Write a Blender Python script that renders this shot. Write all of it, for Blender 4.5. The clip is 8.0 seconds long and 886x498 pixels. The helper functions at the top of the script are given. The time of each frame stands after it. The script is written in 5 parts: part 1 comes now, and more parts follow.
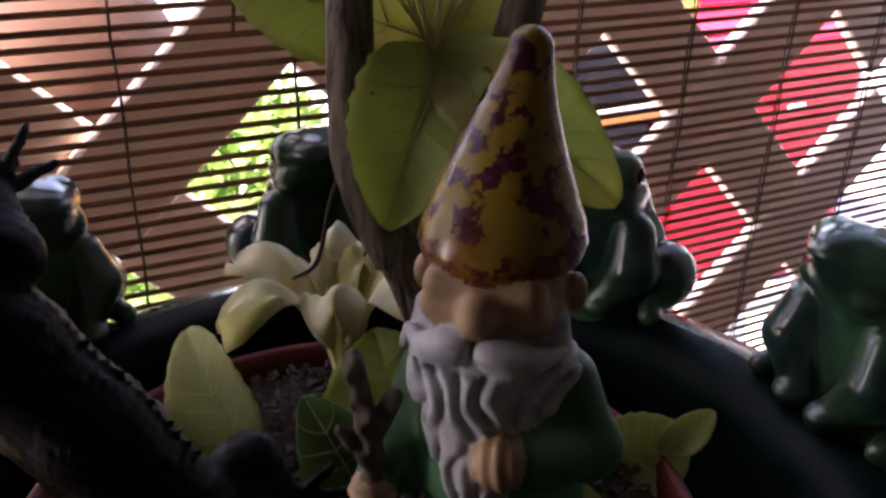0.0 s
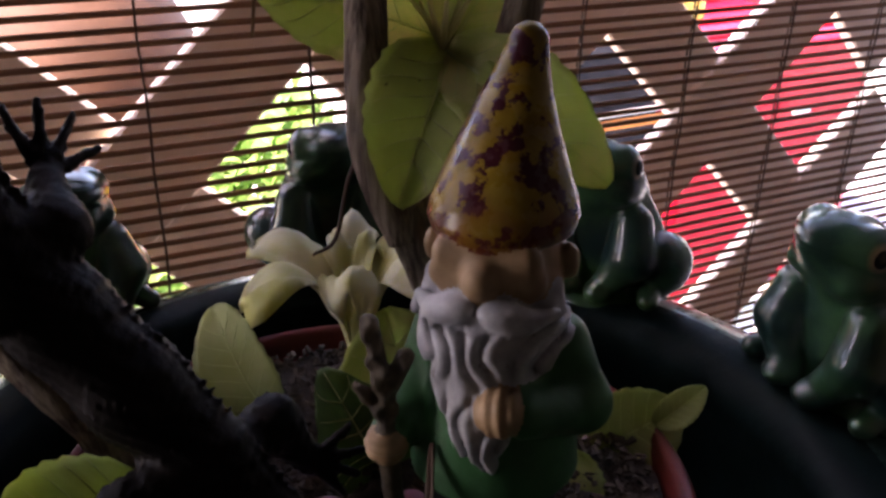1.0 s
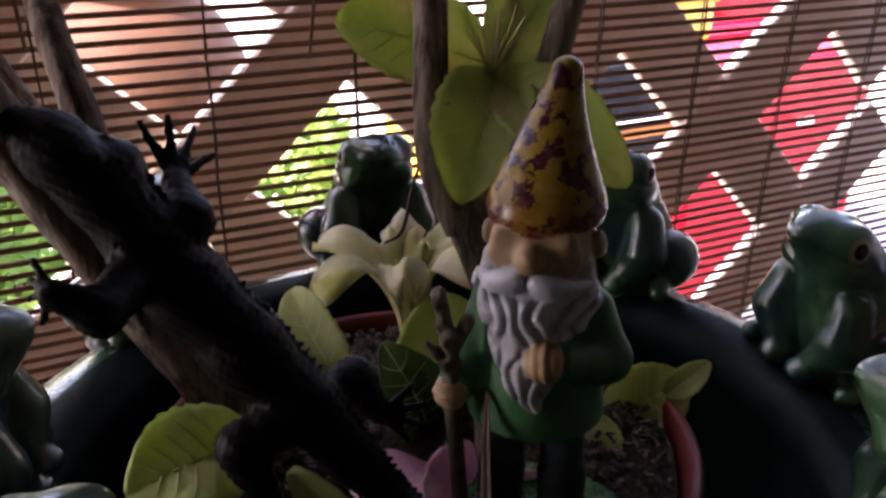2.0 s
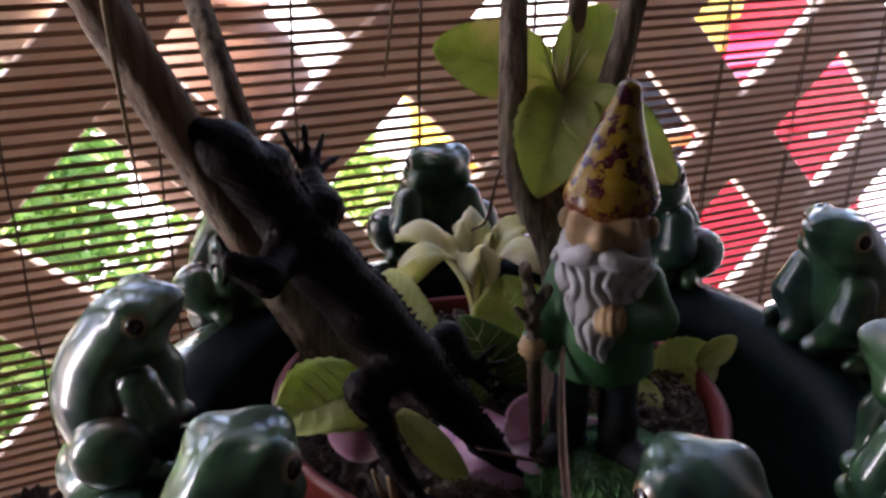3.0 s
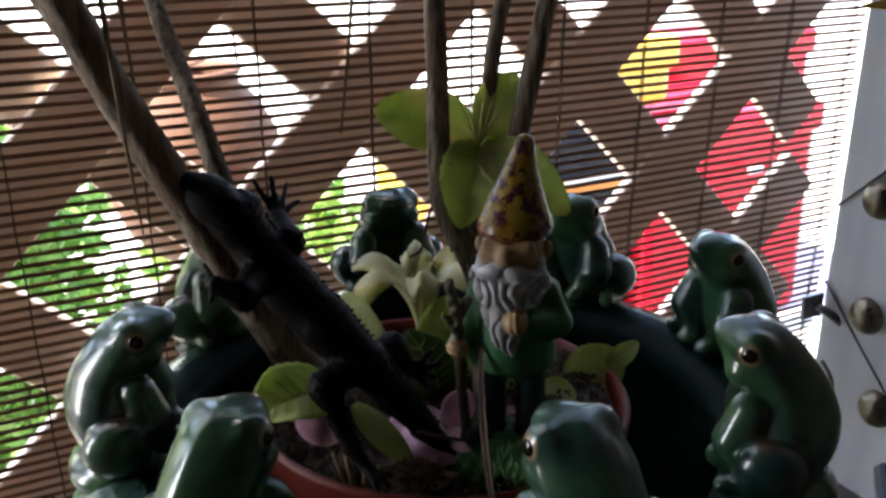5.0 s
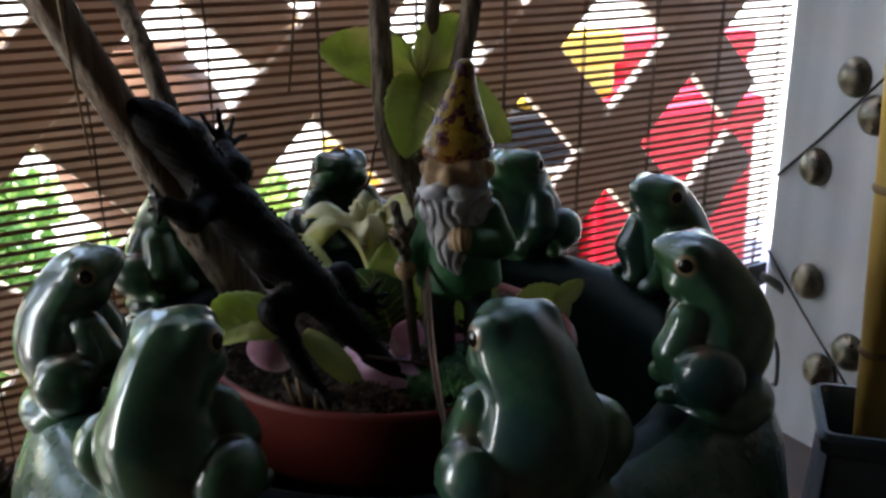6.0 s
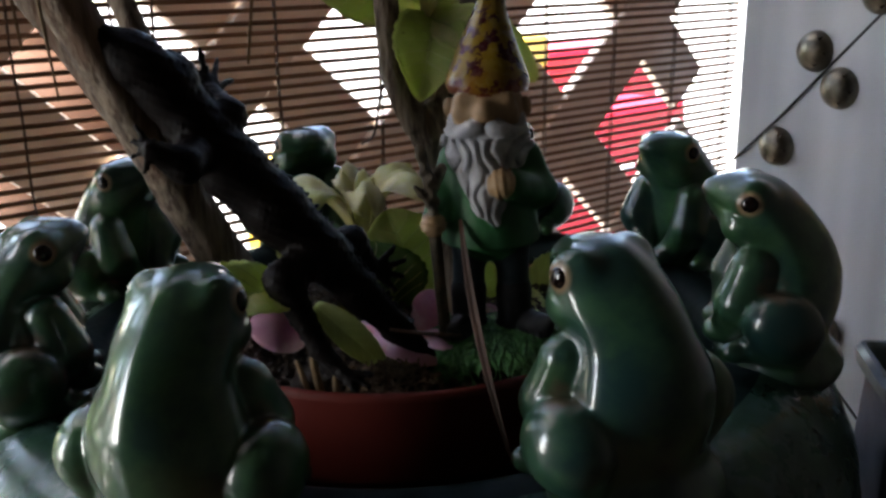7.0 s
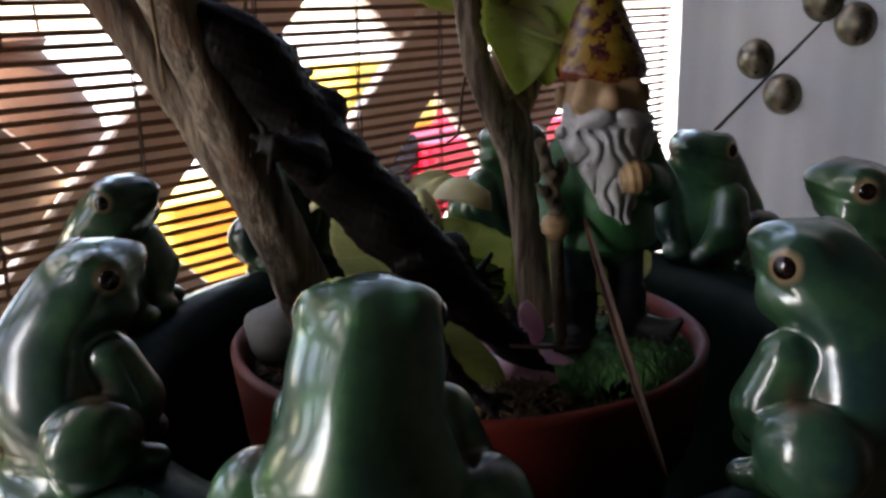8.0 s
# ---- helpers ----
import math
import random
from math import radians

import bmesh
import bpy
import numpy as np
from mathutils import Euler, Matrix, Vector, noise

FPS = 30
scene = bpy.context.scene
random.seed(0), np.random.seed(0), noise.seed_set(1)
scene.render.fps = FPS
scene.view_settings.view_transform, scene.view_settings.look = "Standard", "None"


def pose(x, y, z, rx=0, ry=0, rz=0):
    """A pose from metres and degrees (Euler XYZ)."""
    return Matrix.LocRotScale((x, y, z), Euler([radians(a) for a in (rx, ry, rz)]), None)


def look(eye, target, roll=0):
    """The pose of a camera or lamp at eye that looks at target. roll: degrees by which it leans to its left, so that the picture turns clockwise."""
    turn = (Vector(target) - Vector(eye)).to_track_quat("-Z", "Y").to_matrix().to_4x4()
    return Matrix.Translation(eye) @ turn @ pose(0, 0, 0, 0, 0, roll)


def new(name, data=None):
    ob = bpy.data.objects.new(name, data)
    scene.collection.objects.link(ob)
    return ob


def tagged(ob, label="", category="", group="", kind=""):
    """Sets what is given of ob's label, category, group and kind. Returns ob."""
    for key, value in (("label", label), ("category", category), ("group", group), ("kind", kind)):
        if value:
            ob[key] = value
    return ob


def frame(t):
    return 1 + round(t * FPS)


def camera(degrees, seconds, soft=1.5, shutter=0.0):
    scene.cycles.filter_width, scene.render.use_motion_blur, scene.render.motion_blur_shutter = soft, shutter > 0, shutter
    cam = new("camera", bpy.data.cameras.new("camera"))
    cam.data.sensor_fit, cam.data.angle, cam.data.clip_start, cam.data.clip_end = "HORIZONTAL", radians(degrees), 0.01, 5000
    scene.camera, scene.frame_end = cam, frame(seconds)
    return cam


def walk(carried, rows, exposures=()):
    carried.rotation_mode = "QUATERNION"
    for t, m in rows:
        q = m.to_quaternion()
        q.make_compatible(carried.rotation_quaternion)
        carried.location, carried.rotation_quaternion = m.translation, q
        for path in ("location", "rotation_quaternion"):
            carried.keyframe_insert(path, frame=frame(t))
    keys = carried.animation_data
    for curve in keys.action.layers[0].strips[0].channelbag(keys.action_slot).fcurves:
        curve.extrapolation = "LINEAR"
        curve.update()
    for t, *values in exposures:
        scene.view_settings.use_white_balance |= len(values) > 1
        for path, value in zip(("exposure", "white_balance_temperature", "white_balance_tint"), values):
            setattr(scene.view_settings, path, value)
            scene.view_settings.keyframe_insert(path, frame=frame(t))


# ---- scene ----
cam = camera(52.9, 8.0, soft=2.8)
METRES, EYE, TILT, LEAN, TURN = 0.51, 0.2625, -25.0, 0.0, 0.0
ROWS = [
    (0.0, 0.0, 0.0, 0.0, 0.0, 0.0, -0.0),
    (0.5, 0.0004, -0.0111, -0.0092, 0.33, 0.13, -0.04),
    (1.0, 0.0009, -0.038, -0.0129, 0.59, 0.27, -0.07),
    (1.5, -0.0017, -0.0797, -0.0201, 0.8, 0.5, -0.1),
    (2.0, -0.023, -0.1356, -0.0258, 1.11, 0.88, -0.19),
    (3.5, -0.0707, -0.3071, -0.0575, 1.59, 1.95, -0.46),
    (4.0, -0.0491, -0.3418, -0.0416, 1.57, 2.49, -0.09),
    (5.5, -0.0325, -0.4808, -0.0922, -0.78, 4.71, 1.45),
    (6.0, -0.03, -0.4278, -0.1626, -2.34, 5.97, 2.9),
    (6.5, -0.057, -0.3647, -0.1972, -4.82, 7.02, 4.4),
    (7.0, -0.1325, -0.3031, -0.206, -8.59, 7.7, 6.43),
    (7.5, -0.2196, -0.2413, -0.1918, -13.22, 8.09, 8.62),
    (8.0, -0.3078, -0.1855, -0.1833, -18.41, 8.17, 10.73),
]
BASE = pose(0, 0, EYE, TILT, LEAN, TURN)
PATH = [(t, BASE @ pose(METRES * x, METRES * y, METRES * z, 90 + pitch, roll, yaw)) for t, x, y, z, yaw, pitch, roll in ROWS]
PATH += [
    (2.2, look((-0.018, -0.081, 0.286), (-0.066, 1.745, -0.528), -0.4)),
    (3.3, look((-0.038, -0.146, 0.299), (-0.101, 1.692, -0.487), -0.3)),
    (4.2, look((-0.025, -0.177, 0.320), (-0.071, 1.678, -0.427), -0.8)),
    (5.3, look((-0.017, -0.229, 0.318), (-0.002, 1.646, -0.377), -1.2)),
]
PATH.sort(key=lambda row: row[0])
EXPOSURE = ((0.0, 3.38, 7050, 34), (2.2, 3.48, 7000, 33), (3.3, 3.70, 6700, 24), (4.2, 3.70, 6700, 22), (5.3, 3.24, 6550, 8), (6.5, 3.26, 6550, 8), (8.0, 3.22, 7000, 16))
walk(cam, PATH, EXPOSURE)

# ---- world, sun, lamps ----
W = bpy.data.worlds.new("sky")
scene.world = W
W.use_nodes = True
_nt = W.node_tree
_bg = _nt.nodes["Background"]
_sky = _nt.nodes.new("ShaderNodeTexSky")
_sky.sky_type = "NISHITA"
_sky.sun_disc = False
_sky.sun_elevation = radians(52)
_sky.sun_rotation = radians(-62)
_nt.links.new(_sky.outputs[0], _bg.inputs[0])
_bg.inputs[1].default_value = 0.15

SUN_DIR = Vector((0.62, 0.30, -0.95)).normalized()      # the way the light travels
sun = new("sun", bpy.data.lights.new("sun", "SUN"))
sun.data.energy, sun.data.angle, sun.data.color = 3.2, radians(0.6), (1.0, 0.94, 0.84)
sun.matrix_world = Matrix.Translation((0, 0, 5)) @ SUN_DIR.to_track_quat("-Z", "Y").to_matrix().to_4x4()

# ---- plan: the window wall runs at 26 degrees, the side panel nearly square to it ----
TH = radians(26.26)
AX = Vector((math.cos(TH), math.sin(TH), 0.0))           # along the window wall
NO = Vector((-math.sin(TH), math.cos(TH), 0.0))          # out of the window
UP = Vector((0.0236, -0.0203, 1.0))                      # the wall's slight lean
P0 = Vector((-0.210, 0.341, 0.0)) - UP * 0.15 + Vector((0, 0, 0.15))
PE = Vector((0.357, 0.593, 0.0))                         # the free edge of the side panel
PD = Vector((0.314, -0.949, 0.0)).normalized()           # along the panel, towards the room
PN = Vector((-PD.y, PD.x, 0.0)) * -1                     # its face normal, towards the planter
BOWL = Vector((-0.018, 0.210, 0.0))
POT = Vector((-0.023, 0.206, 0.0))
TABLE = -0.085
FLOOR = -0.83
CEIL = 1.62


def wl(s, off, z):
    """A point by the window wall: s along it, off outwards, z up."""
    return P0 + AX * s + NO * off + UP * z


def pn(q, out, z):
    """A point by the side panel: q along it, out from its face, z up."""
    return PE + PD * q + PN * out + UP * z - UP * 0.15 + Vector((0, 0, 0.15))


WALL_M = Matrix(((AX.x, NO.x, UP.x, P0.x), (AX.y, NO.y, UP.y, P0.y), (0, 0, 1, P0.z), (0, 0, 0, 1)))

_la = bpy.data.lights.new("window_light", "AREA")
_la.shape, _la.size, _la.size_y, _la.energy, _la.color = "RECTANGLE", 0.42, 0.52, 1.28, (0.96, 0.97, 0.98)
window_light = new("window_light", _la)
WL_POS = P0 + AX * -0.74 + NO * 0.02 + Vector((0, 0, 0.24))          # in the uncovered part of the window
window_light.matrix_world = look(WL_POS, WL_POS - NO)

# ---- materials ----
EYE_AT = (0.0100, 0.0180, 0.0705)                          # a frog's eye, from its seat
HAUNCH_TOP = (-0.0010, 0.0290, 0.0385)


def mat(name, c1, c2=None, scale=40.0, rough=0.5, rough2=None, bump=0.0, bscale=None, coat=0.0, metal=0.0,
        spec=0.5, detail=6.0, lo=0.35, hi=0.65, c3=None, scale3=None, trans=0.0, stretch=(1, 1, 1), rand=0.0, bdist=0.001, sss=0.0, lo3=0.5, hi3=0.62, painted_eyes=False, glow_through=0.0):
    """A surface of two mottled colours with an optional third in patches, grain in its gloss and fine relief."""
    m = bpy.data.materials.new(name)
    m.use_nodes = True
    nt = m.node_tree
    N, L = nt.nodes, nt.links
    b = N["Principled BSDF"]
    b.inputs["Roughness"].default_value = rough
    b.inputs["Metallic"].default_value = metal
    b.inputs["Specular IOR Level"].default_value = spec
    b.inputs["Coat Weight"].default_value = coat
    b.inputs["Coat Roughness"].default_value = 0.06
    if trans:
        b.inputs["Transmission Weight"].default_value = trans
    if sss:
        b.inputs["Subsurface Weight"].default_value = sss
        b.inputs["Subsurface Radius"].default_value = (0.004, 0.003, 0.001)
        b.inputs["Subsurface Scale"].default_value = 0.5
    co = N.new("ShaderNodeTexCoord")
    mp = N.new("ShaderNodeMapping")
    mp.inputs["Scale"].default_value = stretch
    L.new(co.outputs["Object"], mp.inputs["Vector"])
    vec = mp.outputs["Vector"]
    if rand:
        oi = N.new("ShaderNodeObjectInfo")
        mul = N.new("ShaderNodeVectorMath")
        mul.operation = "MULTIPLY_ADD"
        cmb = N.new("ShaderNodeCombineXYZ")
        for i in range(3):
            L.new(oi.outputs["Random"], cmb.inputs[i])
        L.new(cmb.outputs[0], mul.inputs[0])
        mul.inputs[1].default_value = (rand, rand * 1.7, rand * 0.6)
        L.new(vec, mul.inputs[2])
        vec = mul.outputs[0]

    def noise_at(sc, det=detail, r=0.6):
        n = N.new("ShaderNodeTexNoise")
        n.inputs["Scale"].default_value = sc
        n.inputs["Detail"].default_value = det
        n.inputs["Roughness"].default_value = r
        L.new(vec, n.inputs["Vector"])
        return n.outputs["Fac"]

    def ramp(fac, a, c, x0, x1):
        r = N.new("ShaderNodeValToRGB")
        r.color_ramp.elements[0].position, r.color_ramp.elements[1].position = x0, x1
        r.color_ramp.elements[0].color, r.color_ramp.elements[1].color = a, c
        L.new(fac, r.inputs["Fac"])
        return r.outputs["Color"]

    def mix(fac, a, c):
        x = N.new("ShaderNodeMix")
        x.data_type = "RGBA"
        L.new(fac, x.inputs["Factor"])
        for sock, v in ((x.inputs["A"], a), (x.inputs["B"], c)):
            if isinstance(v, tuple):
                sock.default_value = v
            else:
                L.new(v, sock)
        return x.outputs["Result"]

    c2 = c2 or tuple(v * 0.75 for v in c1)
    col = ramp(noise_at(scale), (*c2, 1), (*c1, 1), lo, hi)
    if c3:
        f = ramp(noise_at(scale3 or scale * 0.4), (0, 0, 0, 1), (1, 1, 1, 1), lo3, hi3)
        col = mix(f, col, (*c3, 1))
    if painted_eyes:
        sep = N.new("ShaderNodeSeparateXYZ")
        L.new(co.outputs["Object"], sep.inputs[0])
        ab = N.new("ShaderNodeMath")
        ab.operation = "ABSOLUTE"
        L.new(sep.outputs["Y"], ab.inputs[0])
        cm = N.new("ShaderNodeCombineXYZ")
        L.new(sep.outputs["X"], cm.inputs[0])
        L.new(ab.outputs[0], cm.inputs[1])
        L.new(sep.outputs["Z"], cm.inputs[2])
        ds = N.new("ShaderNodeVectorMath")
        ds.operation = "DISTANCE"
        L.new(cm.outputs[0], ds.inputs[0])
        ds.inputs[1].default_value = EYE_AT
        wob = N.new("ShaderNodeMath")
        wob.operation = "MULTIPLY_ADD"
        L.new(noise_at(160, 2.0), wob.inputs[0])
        wob.inputs[1].default_value = 0.0012
        L.new(ds.outputs["Value"], wob.inputs[2])
        for fac, x0, x1, paint in ((wob.outputs[0], 0.0044, 0.0062, (0.22, 0.150, 0.085, 1)),):
            st = N.new("ShaderNodeMapRange")
            st.inputs["From Min"].default_value, st.inputs["From Max"].default_value = x0, x1
            st.inputs["To Min"].default_value, st.inputs["To Max"].default_value = 1.0, 0.0
            L.new(fac, st.inputs["Value"])
            col = mix(st.outputs["Result"], col, paint)
        # bare brown clay where the glaze has worn off the haunch
        dh = N.new("ShaderNodeVectorMath")
        dh.operation = "DISTANCE"
        L.new(cm.outputs[0], dh.inputs[0])
        dh.inputs[1].default_value = HAUNCH_TOP
        wh = N.new("ShaderNodeMath")
        wh.operation = "MULTIPLY_ADD"
        L.new(noise_at(170, 5.0), wh.inputs[0])
        wh.inputs[1].default_value = 0.010
        L.new(dh.outputs["Value"], wh.inputs[2])
        sh = N.new("ShaderNodeMapRange")
        sh.inputs["From Min"].default_value, sh.inputs["From Max"].default_value = 0.0085, 0.0125
        sh.inputs["To Min"].default_value, sh.inputs["To Max"].default_value = 0.8, 0.0
        L.new(wh.outputs[0], sh.inputs["Value"])
        col = mix(sh.outputs["Result"], col, (0.10, 0.062, 0.042, 1))
    L.new(col, b.inputs["Base Color"])
    if glow_through:
        tr = N.new("ShaderNodeBsdfTranslucent")
        L.new(col, tr.inputs["Color"])
        ms = N.new("ShaderNodeMixShader")
        ms.inputs[0].default_value = glow_through
        L.new(b.outputs[0], ms.inputs[1])
        L.new(tr.outputs[0], ms.inputs[2])
        L.new(ms.outputs[0], N["Material Output"].inputs["Surface"])
    if rough2 is not None:
        r = N.new("ShaderNodeMapRange")
        r.inputs["From Min"].default_value, r.inputs["From Max"].default_value = 0.35, 0.65
        r.inputs["To Min"].default_value, r.inputs["To Max"].default_value = rough, rough2
        L.new(noise_at(scale * 1.7), r.inputs["Value"])
        L.new(r.outputs["Result"], b.inputs["Roughness"])
    if bump:
        bp = N.new("ShaderNodeBump")
        bp.inputs["Strength"].default_value = bump
        bp.inputs["Distance"].default_value = bdist
        L.new(noise_at(bscale or scale * 3, 8.0), bp.inputs["Height"])
        L.new(bp.outputs["Normal"], b.inputs["Normal"])
    return m


M_GLAZE = mat("green_glaze", (0.046, 0.120, 0.046), (0.012, 0.038, 0.024), 38, 0.30, 0.40, 0.10, 60, coat=1.0, spec=0.2, c3=(0.010, 0.034, 0.032), scale3=24, rand=3.0, bdist=0.0010, lo3=0.46, hi3=0.66, painted_eyes=True)
M_GLAZE.node_tree.nodes["Principled BSDF"].inputs["Coat Roughness"].default_value = 0.15
M_PUPIL = mat("eye_glaze", (0.010, 0.005, 0.004), (0.006, 0.003, 0.003), 200, 0.08, None)
# near-black colours put the shade inside the bowl into its glaze
M_BOWL_SHADE = mat("bowl_glaze_shade", (0.004, 0.011, 0.010), (0.002, 0.006, 0.006), 26, 0.42, 0.62, 0.4, 120, coat=0.0, spec=0.07, c3=(0.006, 0.015, 0.015), scale3=60, bdist=0.001, lo3=0.52, hi3=0.68)
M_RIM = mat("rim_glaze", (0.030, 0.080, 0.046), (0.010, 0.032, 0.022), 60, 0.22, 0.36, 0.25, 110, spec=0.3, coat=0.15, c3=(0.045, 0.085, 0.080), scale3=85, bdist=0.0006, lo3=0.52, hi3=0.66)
M_POT = mat("pot_plastic", (0.118, 0.014, 0.008), (0.085, 0.010, 0.006), 18, 0.45, 0.58, 0.15, 300, bdist=0.0004, c3=(0.34, 0.26, 0.22), scale3=150, lo3=0.715, hi3=0.74, spec=0.3)
M_SOIL = mat("soil", (0.055, 0.036, 0.024), (0.018, 0.012, 0.009), 160, 0.95, None, 1.0, 300, bdist=0.004)
M_CHIP = mat("bark_chip", (0.075, 0.050, 0.031), (0.022, 0.014, 0.009), 90, 0.85, None, 0.6, 300, rand=5)
M_STONE = mat("grey_stone", (0.115, 0.110, 0.098), (0.065, 0.062, 0.056), 70, 0.7, None, 0.4, 220)
M_BARK = mat("bark", (0.29, 0.225, 0.16), (0.085, 0.056, 0.038), 300, 0.85, None, 1.0, 330, stretch=(1, 1, 0.09), bdist=0.003, c3=(0.15, 0.085, 0.050), scale3=60, lo=0.40, hi=0.60)
M_LEAF = mat("leaf_lime", (0.60, 0.68, 0.26), (0.47, 0.56, 0.16), 45, 0.5, 0.65, 0.5, 140, c3=(0.72, 0.66, 0.32), scale3=25, bdist=0.001, spec=0.45, glow_through=0.55)
M_LEAF_S = mat("leaf_spotted", (0.60, 0.68, 0.26), (0.47, 0.56, 0.16), 45, 0.5, 0.65, 0.5, 140, c3=(0.07, 0.05, 0.02), scale3=85, lo3=0.665, hi3=0.69, bdist=0.001, spec=0.45, glow_through=0.55)
M_LEAF_P = mat("leaf_pale", (0.53, 0.55, 0.26), (0.43, 0.47, 0.18), 60, 0.6, None, 0.6, 160, c3=(0.30, 0.21, 0.10), scale3=110, lo3=0.66, hi3=0.72, bdist=0.001, spec=0.25, glow_through=0.45)
M_VEIN = mat("leaf_vein", (0.64, 0.70, 0.33), (0.55, 0.61, 0.25), 90, 0.6, None, 0.2, 200, spec=0.3, glow_through=0.4)
M_LEAF_D = mat("leaf_green", (0.10, 0.20, 0.04), (0.05, 0.11, 0.025), 60, 0.45, 0.6, 0.3, 160, sss=0.1, glow_through=0.35)
M_PETAL = mat("petal_cream", (0.66, 0.62, 0.41), (0.54, 0.52, 0.21), 45, 0.55, None, 0.25, 150, sss=0.2, c3=(0.50, 0.50, 0.14), scale3=30, glow_through=0.35)
M_PINK = mat("petal_mauve", (0.60, 0.36, 0.46), (0.46, 0.22, 0.33), 60, 0.55, None, 0.2, 200, c3=(0.72, 0.62, 0.64), scale3=40, sss=0.1, glow_through=0.35)
M_DRY = mat("dry_leaf", (0.080, 0.035, 0.018), (0.04, 0.018, 0.010), 120, 0.7, None, 0.5, 300, stretch=(1, 1, 0.2))
M_STRAW = mat("straw", (0.24, 0.16, 0.075), (0.12, 0.07, 0.03), 120, 0.75)
M_FIBRE = mat("dry_fibre", (0.20, 0.135, 0.085), (0.07, 0.045, 0.03), 190, 0.8, None, 0.4, 300)
M_LIZ = mat("lizard_rubber", (0.0090, 0.0064, 0.0058), (0.0042, 0.0031, 0.0031), 130, 0.45, 0.62, 0.4, 420, bdist=0.0008, spec=0.09)
M_SLAT = mat("slat_brown", (0.31, 0.185, 0.120), (0.19, 0.108, 0.068), 30, 0.55, 0.7, 0.3, 240, stretch=(0.15, 1, 1), rand=4, spec=0.15, glow_through=0.42)
M_CORD = mat("blind_cord", (0.13, 0.085, 0.06), (0.07, 0.045, 0.03), 400, 0.8, None, 0.6, 700)
M_LATH = mat("lath_brown", (0.84, 0.71, 0.60), (0.72, 0.59, 0.49), 30, 0.85, None, 0.5, 160, rand=6, stretch=(0.2, 1, 1), spec=0.1)
# white paint; the tall streaks in its colour imitate soft uneven light
M_PANEL = mat("panel_lit_streaks", (0.50, 0.515, 0.55), (0.27, 0.285, 0.32), 14, 0.42, 0.55, 0.12, 60, stretch=(1, 1, 0.04), detail=2.0, lo=0.3, hi=0.7)
M_TRIM = mat("trim_white", (0.78, 0.79, 0.80), (0.68, 0.69, 0.70), 20, 0.45)
M_STUD = mat("stud_bronze", (0.20, 0.175, 0.135), (0.10, 0.088, 0.068), 90, 0.27, 0.36, 0.15, 200, metal=0.85)
M_WIRE = mat("black_cord", (0.012, 0.012, 0.013), (0.008, 0.008, 0.008), 300, 0.5)
M_STEEL = mat("grey_steel", (0.35, 0.36, 0.37), (0.22, 0.22, 0.23), 80, 0.4, metal=0.9)
M_BLUE = mat("blue_glaze", (0.075, 0.12, 0.17), (0.045, 0.08, 0.12), 30, 0.3, 0.42, 0.2, 140, coat=0.3)
M_CANE = mat("bamboo_cane", (0.42, 0.27, 0.045), (0.30, 0.17, 0.03), 50, 0.45, 0.6, 0.2, 200, stretch=(1, 1, 0.2))
M_CONE = mat("cone_brown", (0.07, 0.045, 0.035), (0.03, 0.02, 0.017), 150, 0.8)
M_WALL = mat("wall_paint", (0.115, 0.10, 0.085), (0.09, 0.08, 0.068), 6, 0.8, None, 0.1, 60)
M_TABLE = mat("table_wood", (0.10, 0.055, 0.03), (0.05, 0.028, 0.016), 20, 0.4, 0.55, 0.2, 120, stretch=(0.15, 1, 1))
M_FLOOR = mat("floor_wood", (0.20, 0.13, 0.08), (0.13, 0.08, 0.05), 8, 0.5, None, 0.2, 40, stretch=(0.2, 1, 1))
M_LAWN = mat("patio_concrete", (0.55, 0.535, 0.49), (0.44, 0.425, 0.39), 9, 0.9, None, 0.4, 50)
M_BUSH = mat("bush_leaf", (0.24, 0.40, 0.09), (0.12, 0.25, 0.05), 14, 0.5, 0.65, c3=(0.38, 0.48, 0.14), scale3=5, glow_through=0.35)
M_RED = mat("red_plastic", (0.62, 0.008, 0.028), (0.54, 0.006, 0.022), 10, 0.34, 0.42, spec=0.28)
M_WHITE = mat("white_plastic", (0.80, 0.80, 0.80), (0.72, 0.72, 0.74), 12, 0.4)
M_YELLOW = mat("yellow_plastic", (0.82, 0.52, 0.07), (0.72, 0.44, 0.05), 12, 0.4)
M_DARK = mat("dark_plastic", (0.026, 0.026, 0.033), (0.016, 0.016, 0.021), 20, 0.65, spec=0.12)
M_ORANGE = mat("orange_plastic", (0.65, 0.24, 0.04), (0.55, 0.18, 0.03), 20, 0.45)
M_TERRA = mat("terracotta", (0.110, 0.048, 0.025), (0.075, 0.032, 0.017), 30, 0.8, None, 0.3, 150)
M_TRUNK = mat("tree_bark", (0.13, 0.10, 0.075), (0.07, 0.05, 0.04), 12, 0.9, None, 0.8, 40)
# the gnome's paints
M_SKIN = mat("gnome_skin", (0.33, 0.21, 0.105), (0.24, 0.145, 0.07), 160, 0.55, None, 0.2, 500)
M_BEARD = mat("gnome_beard", (0.42, 0.42, 0.43), (0.26, 0.26, 0.27), 150, 0.6, None, 0.35, 420, c3=(0.09, 0.065, 0.05), scale3=120, lo3=0.62, hi3=0.70)
M_COAT = mat("gnome_coat", (0.024, 0.115, 0.036), (0.015, 0.075, 0.024), 90, 0.45, 0.6, 0.2, 300, spec=0.35)
M_LEGS = mat("gnome_legs", (0.026, 0.038, 0.044), (0.014, 0.021, 0.026), 120, 0.6, spec=0.25)
